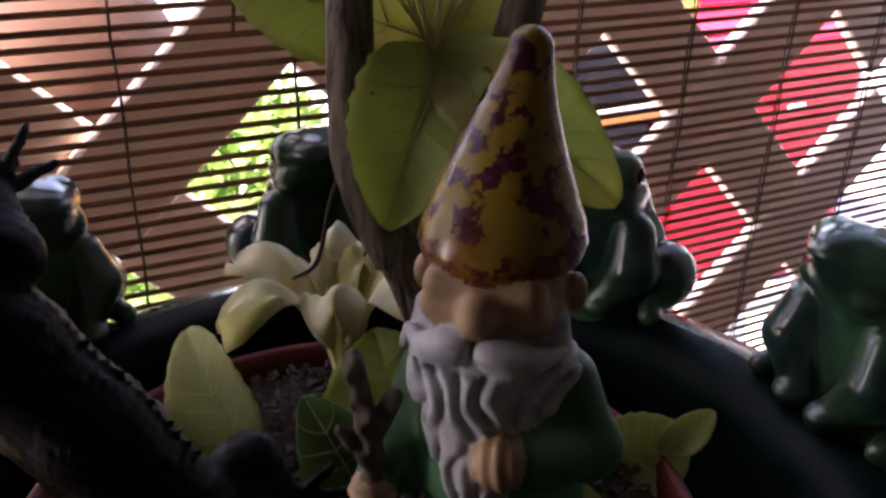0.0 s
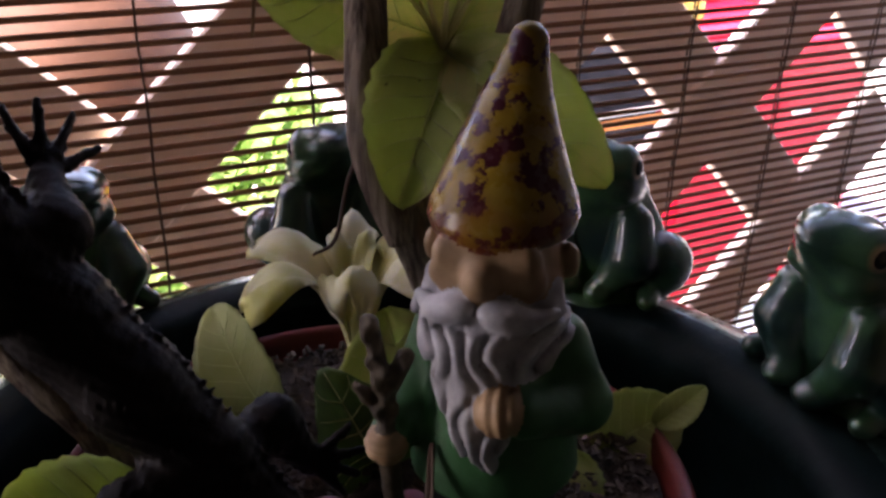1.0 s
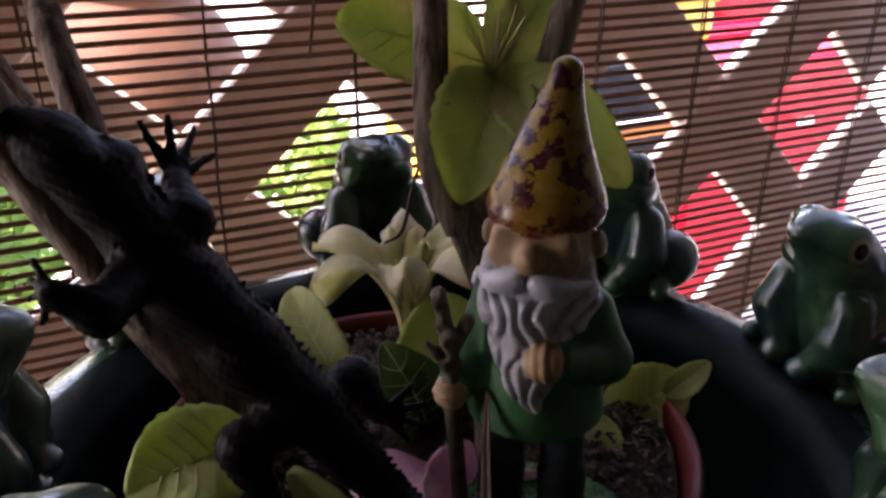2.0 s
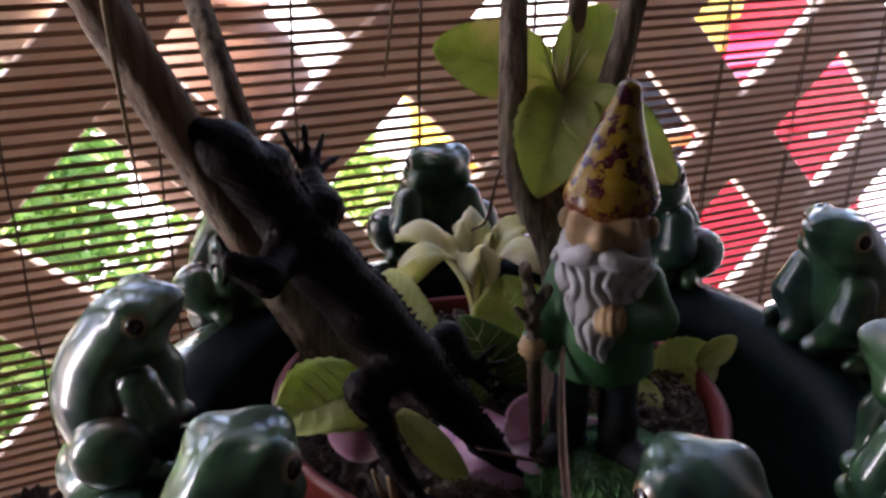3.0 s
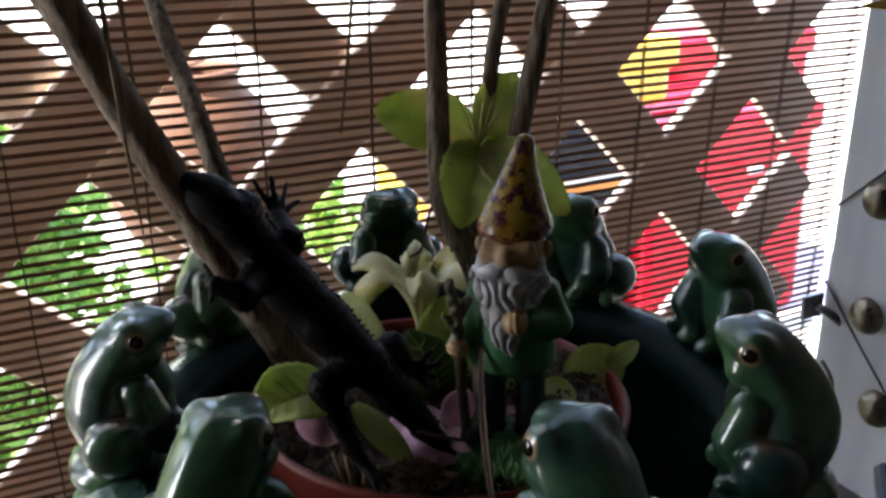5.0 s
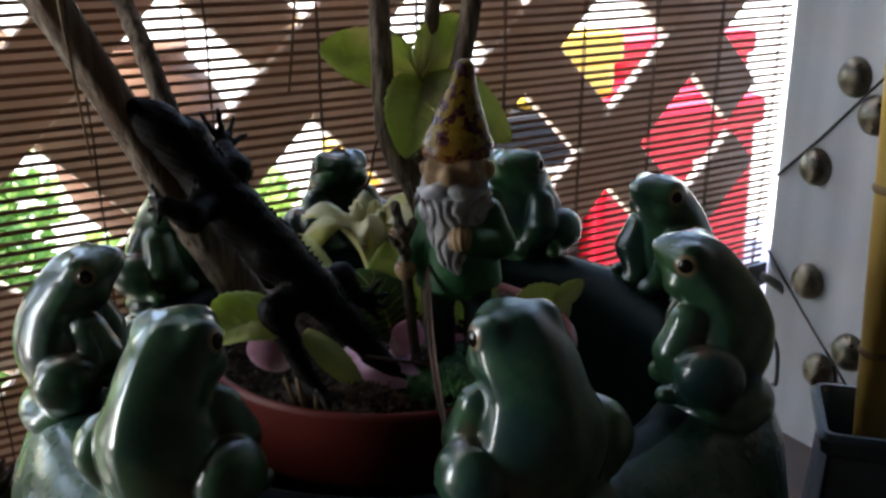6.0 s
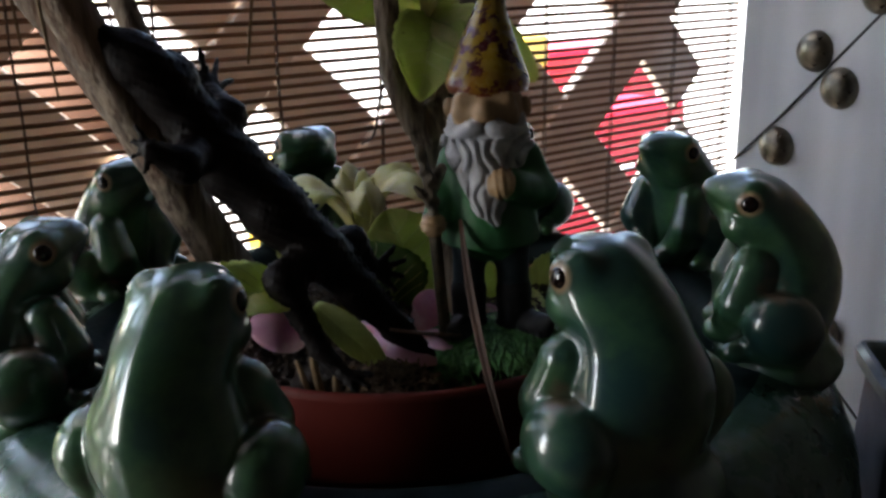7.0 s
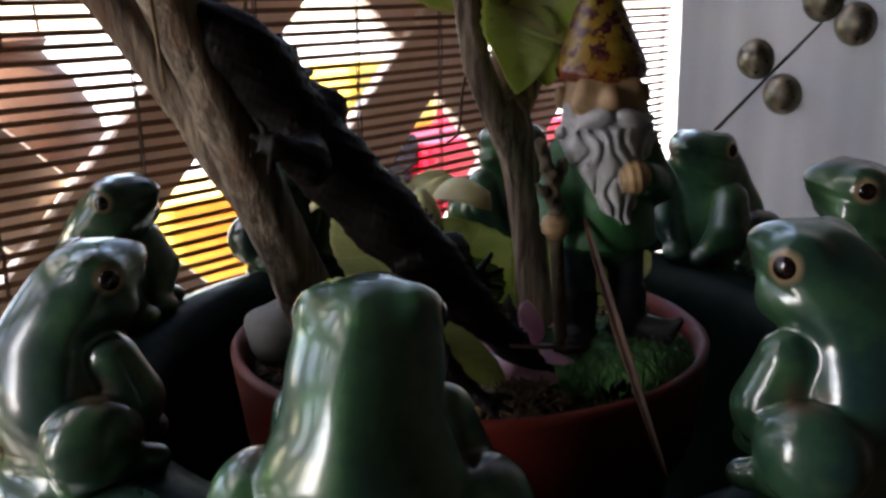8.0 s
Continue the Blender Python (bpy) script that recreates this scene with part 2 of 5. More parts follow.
M_BOOT = mat("gnome_boot", (0.020, 0.020, 0.022), (0.011, 0.011, 0.012), 120, 0.6, 0.75, 0.2, 300, spec=0.25)
M_MOSS = mat("gnome_grass", (0.075, 0.24, 0.055), (0.025, 0.10, 0.03), 260, 0.5, None, 1.0, 420, bdist=0.002)
M_STICK = mat("gnome_stick", (0.085, 0.060, 0.030), (0.028, 0.020, 0.011), 220, 0.7, None, 0.8, 400, bdist=0.001)


def hat_material():
    """Yellow glaze with purple-brown blots, running into orange at the brim."""
    m = mat("gnome_hat", (0.235, 0.155, 0.016), (0.165, 0.095, 0.012), 120, 0.22, 0.34, coat=0.05, spec=0.3, c3=(0.046, 0.008, 0.014), scale3=185, lo3=0.500, hi3=0.528)
    nt = m.node_tree
    N, L = nt.nodes, nt.links
    b = N["Principled BSDF"]
    old = b.inputs["Base Color"].links[0].from_socket
    co = N.new("ShaderNodeTexCoord")
    sep = N.new("ShaderNodeSeparateXYZ")
    L.new(co.outputs["Object"], sep.inputs[0])
    n = N.new("ShaderNodeTexNoise")
    n.inputs["Scale"].default_value = 110
    L.new(co.outputs["Object"], n.inputs["Vector"])
    add = N.new("ShaderNodeMath")
    add.operation = "MULTIPLY_ADD"
    L.new(n.outputs["Fac"], add.inputs[0])
    add.inputs[1].default_value = 0.016
    L.new(sep.outputs["Z"], add.inputs[2])
    mr = N.new("ShaderNodeMapRange")
    mr.inputs["From Min"].default_value, mr.inputs["From Max"].default_value = 0.1305, 0.1240
    L.new(add.outputs[0], mr.inputs["Value"])
    x = N.new("ShaderNodeMix")
    x.data_type = "RGBA"
    x.blend_type = "MIX"
    sc = N.new("ShaderNodeMath")
    sc.operation = "MULTIPLY"
    sc.inputs[1].default_value = 0.55
    L.new(mr.outputs[0], sc.inputs[0])
    L.new(sc.outputs[0], x.inputs["Factor"])
    L.new(old, x.inputs["A"])
    x.inputs["B"].default_value = (0.17, 0.040, 0.010, 1)
    L.new(x.outputs["Result"], b.inputs["Base Color"])
    return m


M_HAT = hat_material()

# ---- mesh helpers ----


def mesh_ob(name, verts, faces, mats, parent=None, smooth=True, index=None, label=""):
    me = bpy.data.meshes.new(name)
    me.from_pydata([tuple(v) for v in verts], [], [tuple(f) for f in faces])
    for m in (mats if isinstance(mats, (list, tuple)) else [mats]):
        me.materials.append(m)
    if index is not None:
        me.polygons.foreach_set("material_index", np.asarray(index, dtype=np.int32))
    if smooth:
        me.polygons.foreach_set("use_smooth", np.ones(len(me.polygons), dtype=bool))
    me.update()
    ob = new(name, me)
    if parent:
        ob.parent = parent
    if label:
        tagged(ob, label)
    return ob


def part(name, bm, material, parent, label="", smooth=False):
    """Links a bmesh as one mesh object under a thing or a part."""
    me = bpy.data.meshes.new(name)
    bm.normal_update()
    bm.to_mesh(me)
    bm.free()
    me.materials.append(material)
    if smooth:
        me.polygons.foreach_set("use_smooth", np.ones(len(me.polygons), dtype=bool))
    ob = new(name, me)
    if parent:
        ob.parent = parent
    if label:
        tagged(ob, label)
    return ob


def thing(name, label, category, at=(0, 0, 0), group="", kind=""):
    ob = new(name)
    ob.empty_display_size = 0.02
    ob.location = at
    return tagged(ob, label, category, group, kind)


def box(x0, x1, y0, y1, z0, z1, bevel=0.0, m=None, seg=2):
    bm = bmesh.new()
    bmesh.ops.create_cube(bm, size=1.0)
    for v in bm.verts:
        v.co = Vector((x0 + (v.co.x + 0.5) * (x1 - x0), y0 + (v.co.y + 0.5) * (y1 - y0), z0 + (v.co.z + 0.5) * (z1 - z0)))
    if bevel:
        bmesh.ops.bevel(bm, geom=bm.edges[:], offset=bevel, segments=seg, affect="EDGES", profile=0.5)
    if m:
        bm.transform(m)
    return bm


def lathe(profile, seg=96, wob=0.0, c=(0, 0, 0), closed=False):
    """Verts and faces of a turned profile of (r, z)."""
    V, F = [], []
    n = len(profile)
    for i in range(seg):
        a = 2 * math.pi * i / seg
        for j, (r, z) in enumerate(profile):
            k = 1 + wob * noise.noise((math.cos(a) * 1.3, math.sin(a) * 1.3, z * 9))
            V.append((c[0] + r * k * math.cos(a), c[1] + r * k * math.sin(a), c[2] + z))
    for i in range(seg):
        i2 = (i + 1) % seg
        for j in range(n - 1 + (1 if closed else 0)):
            j2 = (j + 1) % n
            F.append((i * n + j, i2 * n + j, i2 * n + j2, i * n + j2))
    return V, F


def spline(pts, steps=8):
    """Catmull-Rom through rows of numbers."""
    P = np.array(pts, float)
    P = np.vstack([2 * P[0] - P[1], P, 2 * P[-1] - P[-2]])
    out = []
    for i in range(1, len(P) - 2):
        for t in np.linspace(0, 1, steps, endpoint=False):
            a, b, c, d = P[i - 1:i + 3]
            out.append(0.5 * (2 * b + (c - a) * t + (2 * a - 5 * b + 4 * c - d) * t * t + (3 * b - a - 3 * c + d) * t ** 3))
    out.append(P[-2])
    return np.array(out)


def tube(pts, seg=14, steps=8, rough=0.0, freq=60.0, ridge=0.0, seed=0.0, caps=True):
    """Verts and faces of a tube along rows of (x, y, z, radius), uneven if rough, fluted if ridge."""
    S = spline(pts, steps) if steps > 1 else np.array(pts, float)
    V, F = [], []
    prev = None
    for i, row in enumerate(S):
        p, r = Vector(row[:3]), row[3]
        d = Vector(S[min(i + 1, len(S) - 1)][:3]) - Vector(S[max(i - 1, 0)][:3])
        d.normalize()
        if prev is None:
            prev = d.orthogonal().normalized()
        prev = (prev - d * prev.dot(d)).normalized()
        side = d.cross(prev)
        for k in range(seg):
            a = 2 * math.pi * k / seg
            e = prev * math.cos(a) + side * math.sin(a)
            q = p + e * r
            f = 1.0
            if rough:
                f += rough * noise.noise(q * freq + Vector((seed, 0, 0))) + 0.5 * rough * noise.noise(q * freq * 2.7)
            if ridge:
                f += ridge * math.sin(a * 5 + 2.0 * noise.noise(q * 25))
            V.append(tuple(p + e * r * f))
    n = len(S)
    for i in range(n - 1):
        for k in range(seg):
            k2 = (k + 1) % seg
            F.append((i * seg + k, i * seg + k2, (i + 1) * seg + k2, (i + 1) * seg + k))
    if caps:
        F.append(tuple(range(seg))[::-1])
        F.append(tuple((n - 1) * seg + k for k in range(seg)))
    return V, F


def join(*vf):
    V, F = [], []
    for v, f in vf:
        o = len(V)
        V += list(v)
        F += [tuple(i + o for i in q) for q in f]
    return V, F


def leaf_surface(base, tip, width, face, curl=0.15, cup=0.12, n=26, shape=0.9, wave=0.04, fold=0.12, teeth=0.03, vein=0.009, blunt=0.62):
    """The upper side of a leaf: a point for u along it and v across it, and the way up."""
    b, t = Vector(base), Vector(tip)
    ax = t - b
    ln = ax.length
    ax.normalize()
    up = Vector(face)
    up = (up - ax * up.dot(ax)).normalized()
    sd = ax.cross(up)

    def at(u, v):
        w = width * 0.5 * max(0.02, math.sin(math.pi * min(1, (0.03 + 0.96 * u) ** shape))) ** blunt
        w *= 1 + teeth * math.sin(u * n * 2.1)
        h = curl * ln * math.sin(math.pi * u) + cup * w * v * v * 2 + fold * w * abs(v)
        h += wave * width * math.sin(9 * u + 3 * v + ln * 900) * abs(v) ** 1.5
        h += vein * width * (math.cos(6.283 * (7 * u - 2.2 * abs(v))) * (1 - abs(v)) - 1.2 * math.exp(-(v / 0.12) ** 2))
        return b + ax * (ln * u) + sd * (w * v) + up * h
    return at, up


def leaf(base, tip, width, face, m=12, thick=0.0005, n=26, **kw):
    """A leaf or petal as a thin closed body: from base to tip, its upper side towards face, arched by curl, cupped by cup."""
    at, up = leaf_surface(base, tip, width, face, n=n, **kw)
    V, F = [], []
    for layer in (0, 1):
        for i in range(n + 1):
            for j in range(m + 1):
                V.append(tuple(at(i / n, 2 * j / m - 1) - up * (thick if layer else 0)))
    k = (n + 1) * (m + 1)
    q = lambda i, j: i * (m + 1) + j
    for i in range(n):
        for j in range(m):
            F.append((q(i, j), q(i + 1, j), q(i + 1, j + 1), q(i, j + 1)))
            F.append((k + q(i, j), k + q(i, j + 1), k + q(i + 1, j + 1), k + q(i + 1, j)))
    for i in range(n):
        F.append((q(i, 0), k + q(i, 0), k + q(i + 1, 0), q(i + 1, 0)))
        F.append((q(i, m), q(i + 1, m), k + q(i + 1, m), k + q(i, m)))
    for j in range(m):
        F.append((q(0, j), q(0, j + 1), k + q(0, j + 1), k + q(0, j)))
        F.append((q(n, j), k + q(n, j), k + q(n, j + 1), q(n, j + 1)))
    return V, F


def ribs(root, base, tip, width, face, **kw):
    """The raised midrib and its venation of a leaf, as parts of it."""
    at, up = leaf_surface(base, tip, width, face, **kw)
    r = width * 0.017
    V, F = tube([(*(at(u, 0) + up * r * 0.2), r * (1.1 - 0.8 * u)) for u in np.linspace(0.02, 0.97, 14)], 6, 1)
    mesh_ob("midrib", V, F, M_VEIN, root)
    rows = []
    for k in range(6):
        for side in (-1, 1):
            u0 = 0.10 + 0.13 * k
            rows.append(tube([(*(at(u0 + 0.17 * f, side * 0.86 * f) + up * r * 0.05), r * (0.52 - 0.32 * f)) for f in np.linspace(0, 1, 7)], 5, 1))
    V, F = join(*rows)
    mesh_ob("venation", V, F, M_VEIN, root)


# ---- modelled bodies: rounded solids blended into one skin ----


def ell(c, r, mt=0, k=0.004, rot=None):
    R = np.array(Euler([radians(a) for a in rot]).to_matrix().transposed()) if rot else None
    c, r = np.array(c, float), np.array(r, float)

    def f(P):
        q = P - c
        if R is not None:
            q = q @ R.T
        k0 = np.sqrt(((q / r) ** 2).sum(-1)) + 1e-9
        k1 = np.sqrt(((q / (r * r)) ** 2).sum(-1)) + 1e-9
        return k0 * (k0 - 1) / k1
    return f, mt, k


def cap(a, b, ra, rb, mt=0, k=0.004):
    a, b = np.array(a, float), np.array(b, float)
    d = b - a
    dd = d @ d

    def f(P):
        q = P - a
        t = np.clip((q @ d) / dd, 0, 1)
        return np.sqrt(((q - t[..., None] * d) ** 2).sum(-1)) - (ra + (rb - ra) * t)
    return f, mt, k


def horn(z0, z1, line, radii, mt=0, k=0.002):
    """A bent cone with a flat foot: line gives its axis at the foot and at the top, radii its profile."""
    (x0, y0), (x1, y1) = line
    us = np.linspace(0, 1, len(radii))

    def f(P):
        u = np.clip((P[..., 2] - z0) / (z1 - z0), 0, 1)
        r = np.interp(u, us, radii)
        d = np.hypot(P[..., 0] - x0 - (x1 - x0) * u ** 3.5, P[..., 1] - y0 - (y1 - y0) * u ** 1.4) - r
        over = np.maximum(P[..., 2] - z1, 0)
        d = np.where(over > 0, np.hypot(np.maximum(d + r, 0), over) - r, d * 0.9)
        return np.maximum(d, z0 - P[..., 2])
    return f, mt, k


def flat(prim, normal, at, k):
    """The same solid, cut off flat beyond a plane, with a softened edge."""
    g, mt, kk = prim
    nv, c = np.array(normal, float) / np.linalg.norm(normal), np.array(at, float)

    def f(P):
        d, e = g(P), (P - c) @ nv
        hh = np.maximum(k - np.abs(d - e), 0) / k
        return np.maximum(d, e) + hh * hh * k * 0.25
    return f, mt, kk


def torso(rows, snout, mt=0, k=0.004):
    """A solid of stacked sections: rows of height, back, front and half width; above the height snout the front comes to a point."""
    cur = spline([(z, a, c, w) for z, a, c, w in rows], 6)
    zs, xb, xf, ry = (np.array([p[i] for p in cur]) for i in range(4))

    def f(P):
        x, y, z = P[..., 0], P[..., 1], P[..., 2]
        a, c, w = np.interp(z, zs, xb), np.interp(z, zs, xf), np.interp(z, zs, ry)
        mid = a + (c - a) * 0.46
        fr = x > mid
        rx = np.where(fr, c - mid, mid - a)
        u, v = np.abs(x - mid) / rx, np.abs(y) / w
        p = np.where(fr, 2.0 - 0.28 * np.clip((z - snout) / 0.008, 0, 1), 1.52)
        g = (u ** p + v ** p + 1e-9) ** (1 / p)
        d = (g - 1) * np.minimum(rx, w)
        return np.maximum(d, np.maximum(zs[0] - z, z - zs[-1]))
    return f, mt, k


def field(prims, detail=None):
    def f(P):
        d = None
        for g, _, k in prims:
            e = g(P)
            if d is None:
                d = e
            elif k <= 0:
                d = np.minimum(d, e)
            else:
                h = np.maximum(k - np.abs(d - e), 0) / k
                d = np.minimum(d, e) - h * h * k * 0.25
        return d + detail(P) if detail else d
    return f


def skin(name, prims, lo, hi, h, mats, detail=None, parent=None):
    """One closed mesh round the blended solids, each face in the paint of the solid that it lies on."""
    f = field(prims, detail)
    lo = np.array(lo, float)
    n = [int(math.ceil((b - a) / h)) + 1 for a, b in zip(lo, hi)]
    ax = [lo[i] + h * np.arange(n[i]) for i in range(3)]
    V = np.empty(n)
    Y, Z = np.meshgrid(ax[1], ax[2], indexing="ij")
    for i, x in enumerate(ax[0]):
        V[i] = f(np.stack([np.full_like(Y, x), Y, Z], -1))
    s = V < 0
    cnt = np.zeros([k - 1 for k in n], int)
    sl = lambda o, k: slice(o, k - 1 + o)
    cor = [(a, b, c) for a in (0, 1) for b in (0, 1) for c in (0, 1)]
    for o in cor:
        cnt += s[sl(o[0], n[0]), sl(o[1], n[1]), sl(o[2], n[2])]
    act = (cnt > 0) & (cnt < 8)
    idx = np.full(act.shape, -1)
    idx[act] = np.arange(act.sum())
    cell = np.argwhere(act)
    acc, num = np.zeros((len(cell), 3)), np.zeros(len(cell))
    for a in cor:
        for d in range(3):
            if a[d]:
                continue
            b = list(a)
            b[d] = 1
            va, vb = V[tuple((cell + a).T)], V[tuple((cell + b).T)]
            m = (va < 0) != (vb < 0)
            t = np.where(m, va / np.where(m, va - vb, 1), 0)
            pt = cell + np.array(a, float)
            pt[:, d] += t
            acc[m] += pt[m]
            num[m] += 1
    P = lo + h * acc / num[:, None]
    for _ in range(2):
        e = h * 0.3
        g = np.stack([(f(P + e * np.eye(3)[i]) - f(P - e * np.eye(3)[i])) / (2 * e) for i in range(3)], -1)
        P = P - np.clip(f(P), -h, h)[:, None] * g / np.maximum((g * g).sum(-1), 0.2)[:, None]
    F = []
    for d in range(3):
        u, w = (d + 1) % 3, (d + 2) % 3
        A = [slice(0, n[0]), slice(0, n[1]), slice(0, n[2])]
        B = list(A)
        A[d], B[d] = slice(0, n[d] - 1), slice(1, n[d])
        e = np.argwhere(s[tuple(A)] != s[tuple(B)])
        e = e[(e[:, u] > 0) & (e[:, w] > 0) & (e[:, u] < n[u] - 1) & (e[:, w] < n[w] - 1)]
        q = []
        for du, dw in ((-1, -1), (0, -1), (0, 0), (-1, 0)):
            c = e.copy()
            c[:, u] += du
            c[:, w] += dw
            q.append(idx[tuple(c.T)])
        q = np.stack(q, -1)
        inn = s[tuple(e.T)]
        q[~inn] = q[~inn][:, ::-1]
        F.append(q)
    F = np.vstack(F)
    F = F[(F >= 0).all(1)]
    C = P[F].mean(1)
    D = np.stack([g(C) for g, _, _ in prims], -1)
    index = np.array([mt for _, mt, _ in prims])[D.argmin(-1)]
    return mesh_ob(name, P.tolist(), F.tolist(), mats, parent, True, index)


# ---- the room ----
def wall_box(name, s0, s1, o0, o1, z0, z1, material, kind="structure", label="", category="wall"):
    ob = part(name, box(s0, s1, o0, o1, z0, z1), material, None)
    ob.matrix_world = WALL_M
    return tagged(ob, label or "plain unseen wall added to close the room", category, "", kind)


OS0, OS1, OZ0, OZ1 = -0.90, 0.80, -0.36, 0.95       # the window's opening
wall_box("wall_window_below", -1.95, 0.95, 0.025, 0.055, FLOOR, OZ0, M_WALL)
wall_box("wall_window_above", -1.95, 0.95, 0.025, 0.055, OZ1, CEIL, M_WALL)
wall_box("wall_window_side", -1.95, OS0, 0.025, 0.055, OZ0, OZ1, M_WALL)
# unseen infill, added to trim the bare opening to the lamp's rectangle
wall_box("wall_window_sill", OS0, -0.585, 0.025, 0.055, OZ0, -0.015, M_WALL)
wall_box("wall_window_head", OS0, -0.585, 0.025, 0.055, 0.495, OZ1, M_WALL)
wall_box("wall_window_jamb", OS1, 0.95, 0.025, 0.055, OZ0, OZ1, M_WALL)
# unseen, added to block daylight behind the panel from the right-hand laths
wall_box("wall_right", 0.80, 0.95, -2.60, 0.025, FLOOR, CEIL, M_WALL)
wall_box("wall_back", -1.95, 1.35, -2.72, -2.60, FLOOR, CEIL, M_WALL)
wall_box("wall_left", -2.05, -1.95, -2.60, 0.055, FLOOR, CEIL, M_WALL)
wall_box("floor", -2.05, 1.6, -2.72, 0.055, FLOOR - 0.06, FLOOR, M_FLOOR, label="dark wooden floor of the room", category="floor")
wall_box("ceiling", -2.05, 1.6, -2.72, 0.055, CEIL, CEIL + 0.06, M_WALL, label="plain painted ceiling", category="ceiling")

# ---- the side panel with its studs and cord ----
PANEL_M = Matrix(((PD.x, PN.x, UP.x, PE.x), (PD.y, PN.y, UP.y, PE.y), (0, 0, 1, 0), (0, 0, 0, 1)))
PANEL_M.translation = PE - UP * 0.15 + Vector((0, 0, 0.15))
panel = tagged(part("panel_side", box(0.0, 0.36, -0.05, 0.0, FLOOR, CEIL, 0.004), M_PANEL, None),
               "white painted metal side panel with bronze studs", "panel", "", "structure")
panel.matrix_world = PANEL_M
# dark stretch out of view, added so less light bounces onto the frogs
wall_side = tagged(part("wall_side", box(0.36, 3.0, -0.09, -0.03, FLOOR, CEIL), M_WALL, None), "plain unseen wall added to close the room", "wall", "", "structure")
wall_side.matrix_world = PANEL_M


def stud(q, z, r=0.0178):
    prof = [(0.00002, 0.0150)] + [(r * math.sin(radians(a)), 0.0150 * math.cos(radians(a)) ** 0.9) for a in (8, 18, 30, 42, 54, 65, 75, 83)] + [(r, 0.0), (r * 0.97, -0.001)]
    V, F = lathe(prof, 28)
    F.append(tuple(i * len(prof) for i in range(28)))
    ob = mesh_ob("stud", V, F, M_STUD)
    ob.matrix_world = Matrix.Translation(pn(q, 0.0005, z)) @ Vector(PN).to_track_quat("Z", "Y").to_matrix().to_4x4()
    return tagged(ob, "domed bronze stud fixed on the white panel", "stud", "studs on the panel")


for q, z in ((0.0506, 0.074), (0.081, 0.160), (0.109, 0.131), (0.137, 0.208), (0.166, 0.189), (0.060, -0.036), (0.121, -0.085), (0.090, -0.118)):
    stud(q, z)


def strand(name, pts, mtl, label, category, seg=8, steps=6, **kw):
    V, F = tube(pts, seg, steps, **kw)
    return tagged(mesh_ob(name, V, F, mtl), label, category)


def on_panel(rows, r):
    return [(*pn(q, out, z), r) for q, out, z in rows]


strand("cord", on_panel([(0.002, 0.003, 0.055), (0.05, 0.003, 0.100), (0.10, 0.003, 0.152), (0.26, 0.003, 0.315)], 0.0013), M_WIRE, "thin black cord stretched across the white panel", "cord", steps=2)
strand("cord", on_panel([(0.004, 0.003, -0.022), (0.06, 0.003, -0.068), (0.122, 0.003, -0.115), (0.2, 0.003, -0.175)], 0.0013), M_WIRE, "thin black cord stretched across the white panel", "cord", steps=2)

# ---- the blind ----
blind = thing("roll_up_blind", "brown wooden slat roll-up blind hanging in the window", "blind")
SL0, SL1 = -0.58, 0.641
SLAT_H, PITCH = 0.0033, 0.0070
_sv, _sf = [], []
for i, s in enumerate(SL0 + (SL1 - SL0) * f for f in (0, 0.25, 0.5, 0.75, 1)):
    for k in range(8):
        a = 2 * math.pi * (k + 0.5) / 8
        _sv.append((s, 0.0008 * math.cos(a), SLAT_H * 0.49 * math.sin(a)))
for i in range(4):
    for k in range(8):
        _sf.append((i * 8 + k, i * 8 + (k + 1) % 8, i * 8 + 8 + (k + 1) % 8, i * 8 + 8 + k))
_sf += [tuple(range(8))[::-1], tuple(32 + k for k in range(8))]
slat = mesh_ob("slat", _sv, _sf, M_SLAT, blind)
_rng = random.Random(3)
for i in range(184):
    ob = slat if i == 0 else new("slat", slat.data)
    ob.parent = blind
    z = -0.335 + i * PITCH + _rng.uniform(-0.0004, 0.0004)
    ob.matrix_world = WALL_M @ pose(_rng.uniform(-0.002, 0.002), 0, z, _rng.uniform(-8, 8), _rng.uniform(-0.05, 0.05), 0)
for k in range(-7, 9):
    s = 0.0786 * k
    for side in (-1, 1):
        pts = []
        for j in range(62):
            z = -0.34 + j * 0.021
            p = wl(s + 0.0005 * math.sin(j * 1.9 + k), side * 0.0016 * (1 if j % 2 else 0.6), z)
            pts.append((*p, 0.0006))
        V, F = tube(pts, 6, 1)
        mesh_ob("ladder_cord", V, F, M_CORD, blind)

# ---- the lattice outside ----
lattice = thing("garden_lattice", "brown diagonal wooden lattice outside the window", "lattice")
PER, LW = 0.206, 0.0545
LA, LB = -0.032, 0.092 - 0.004
LS0, LS1, LZ0, LZ1 = -0.56, 0.665, -0.62, 1.05


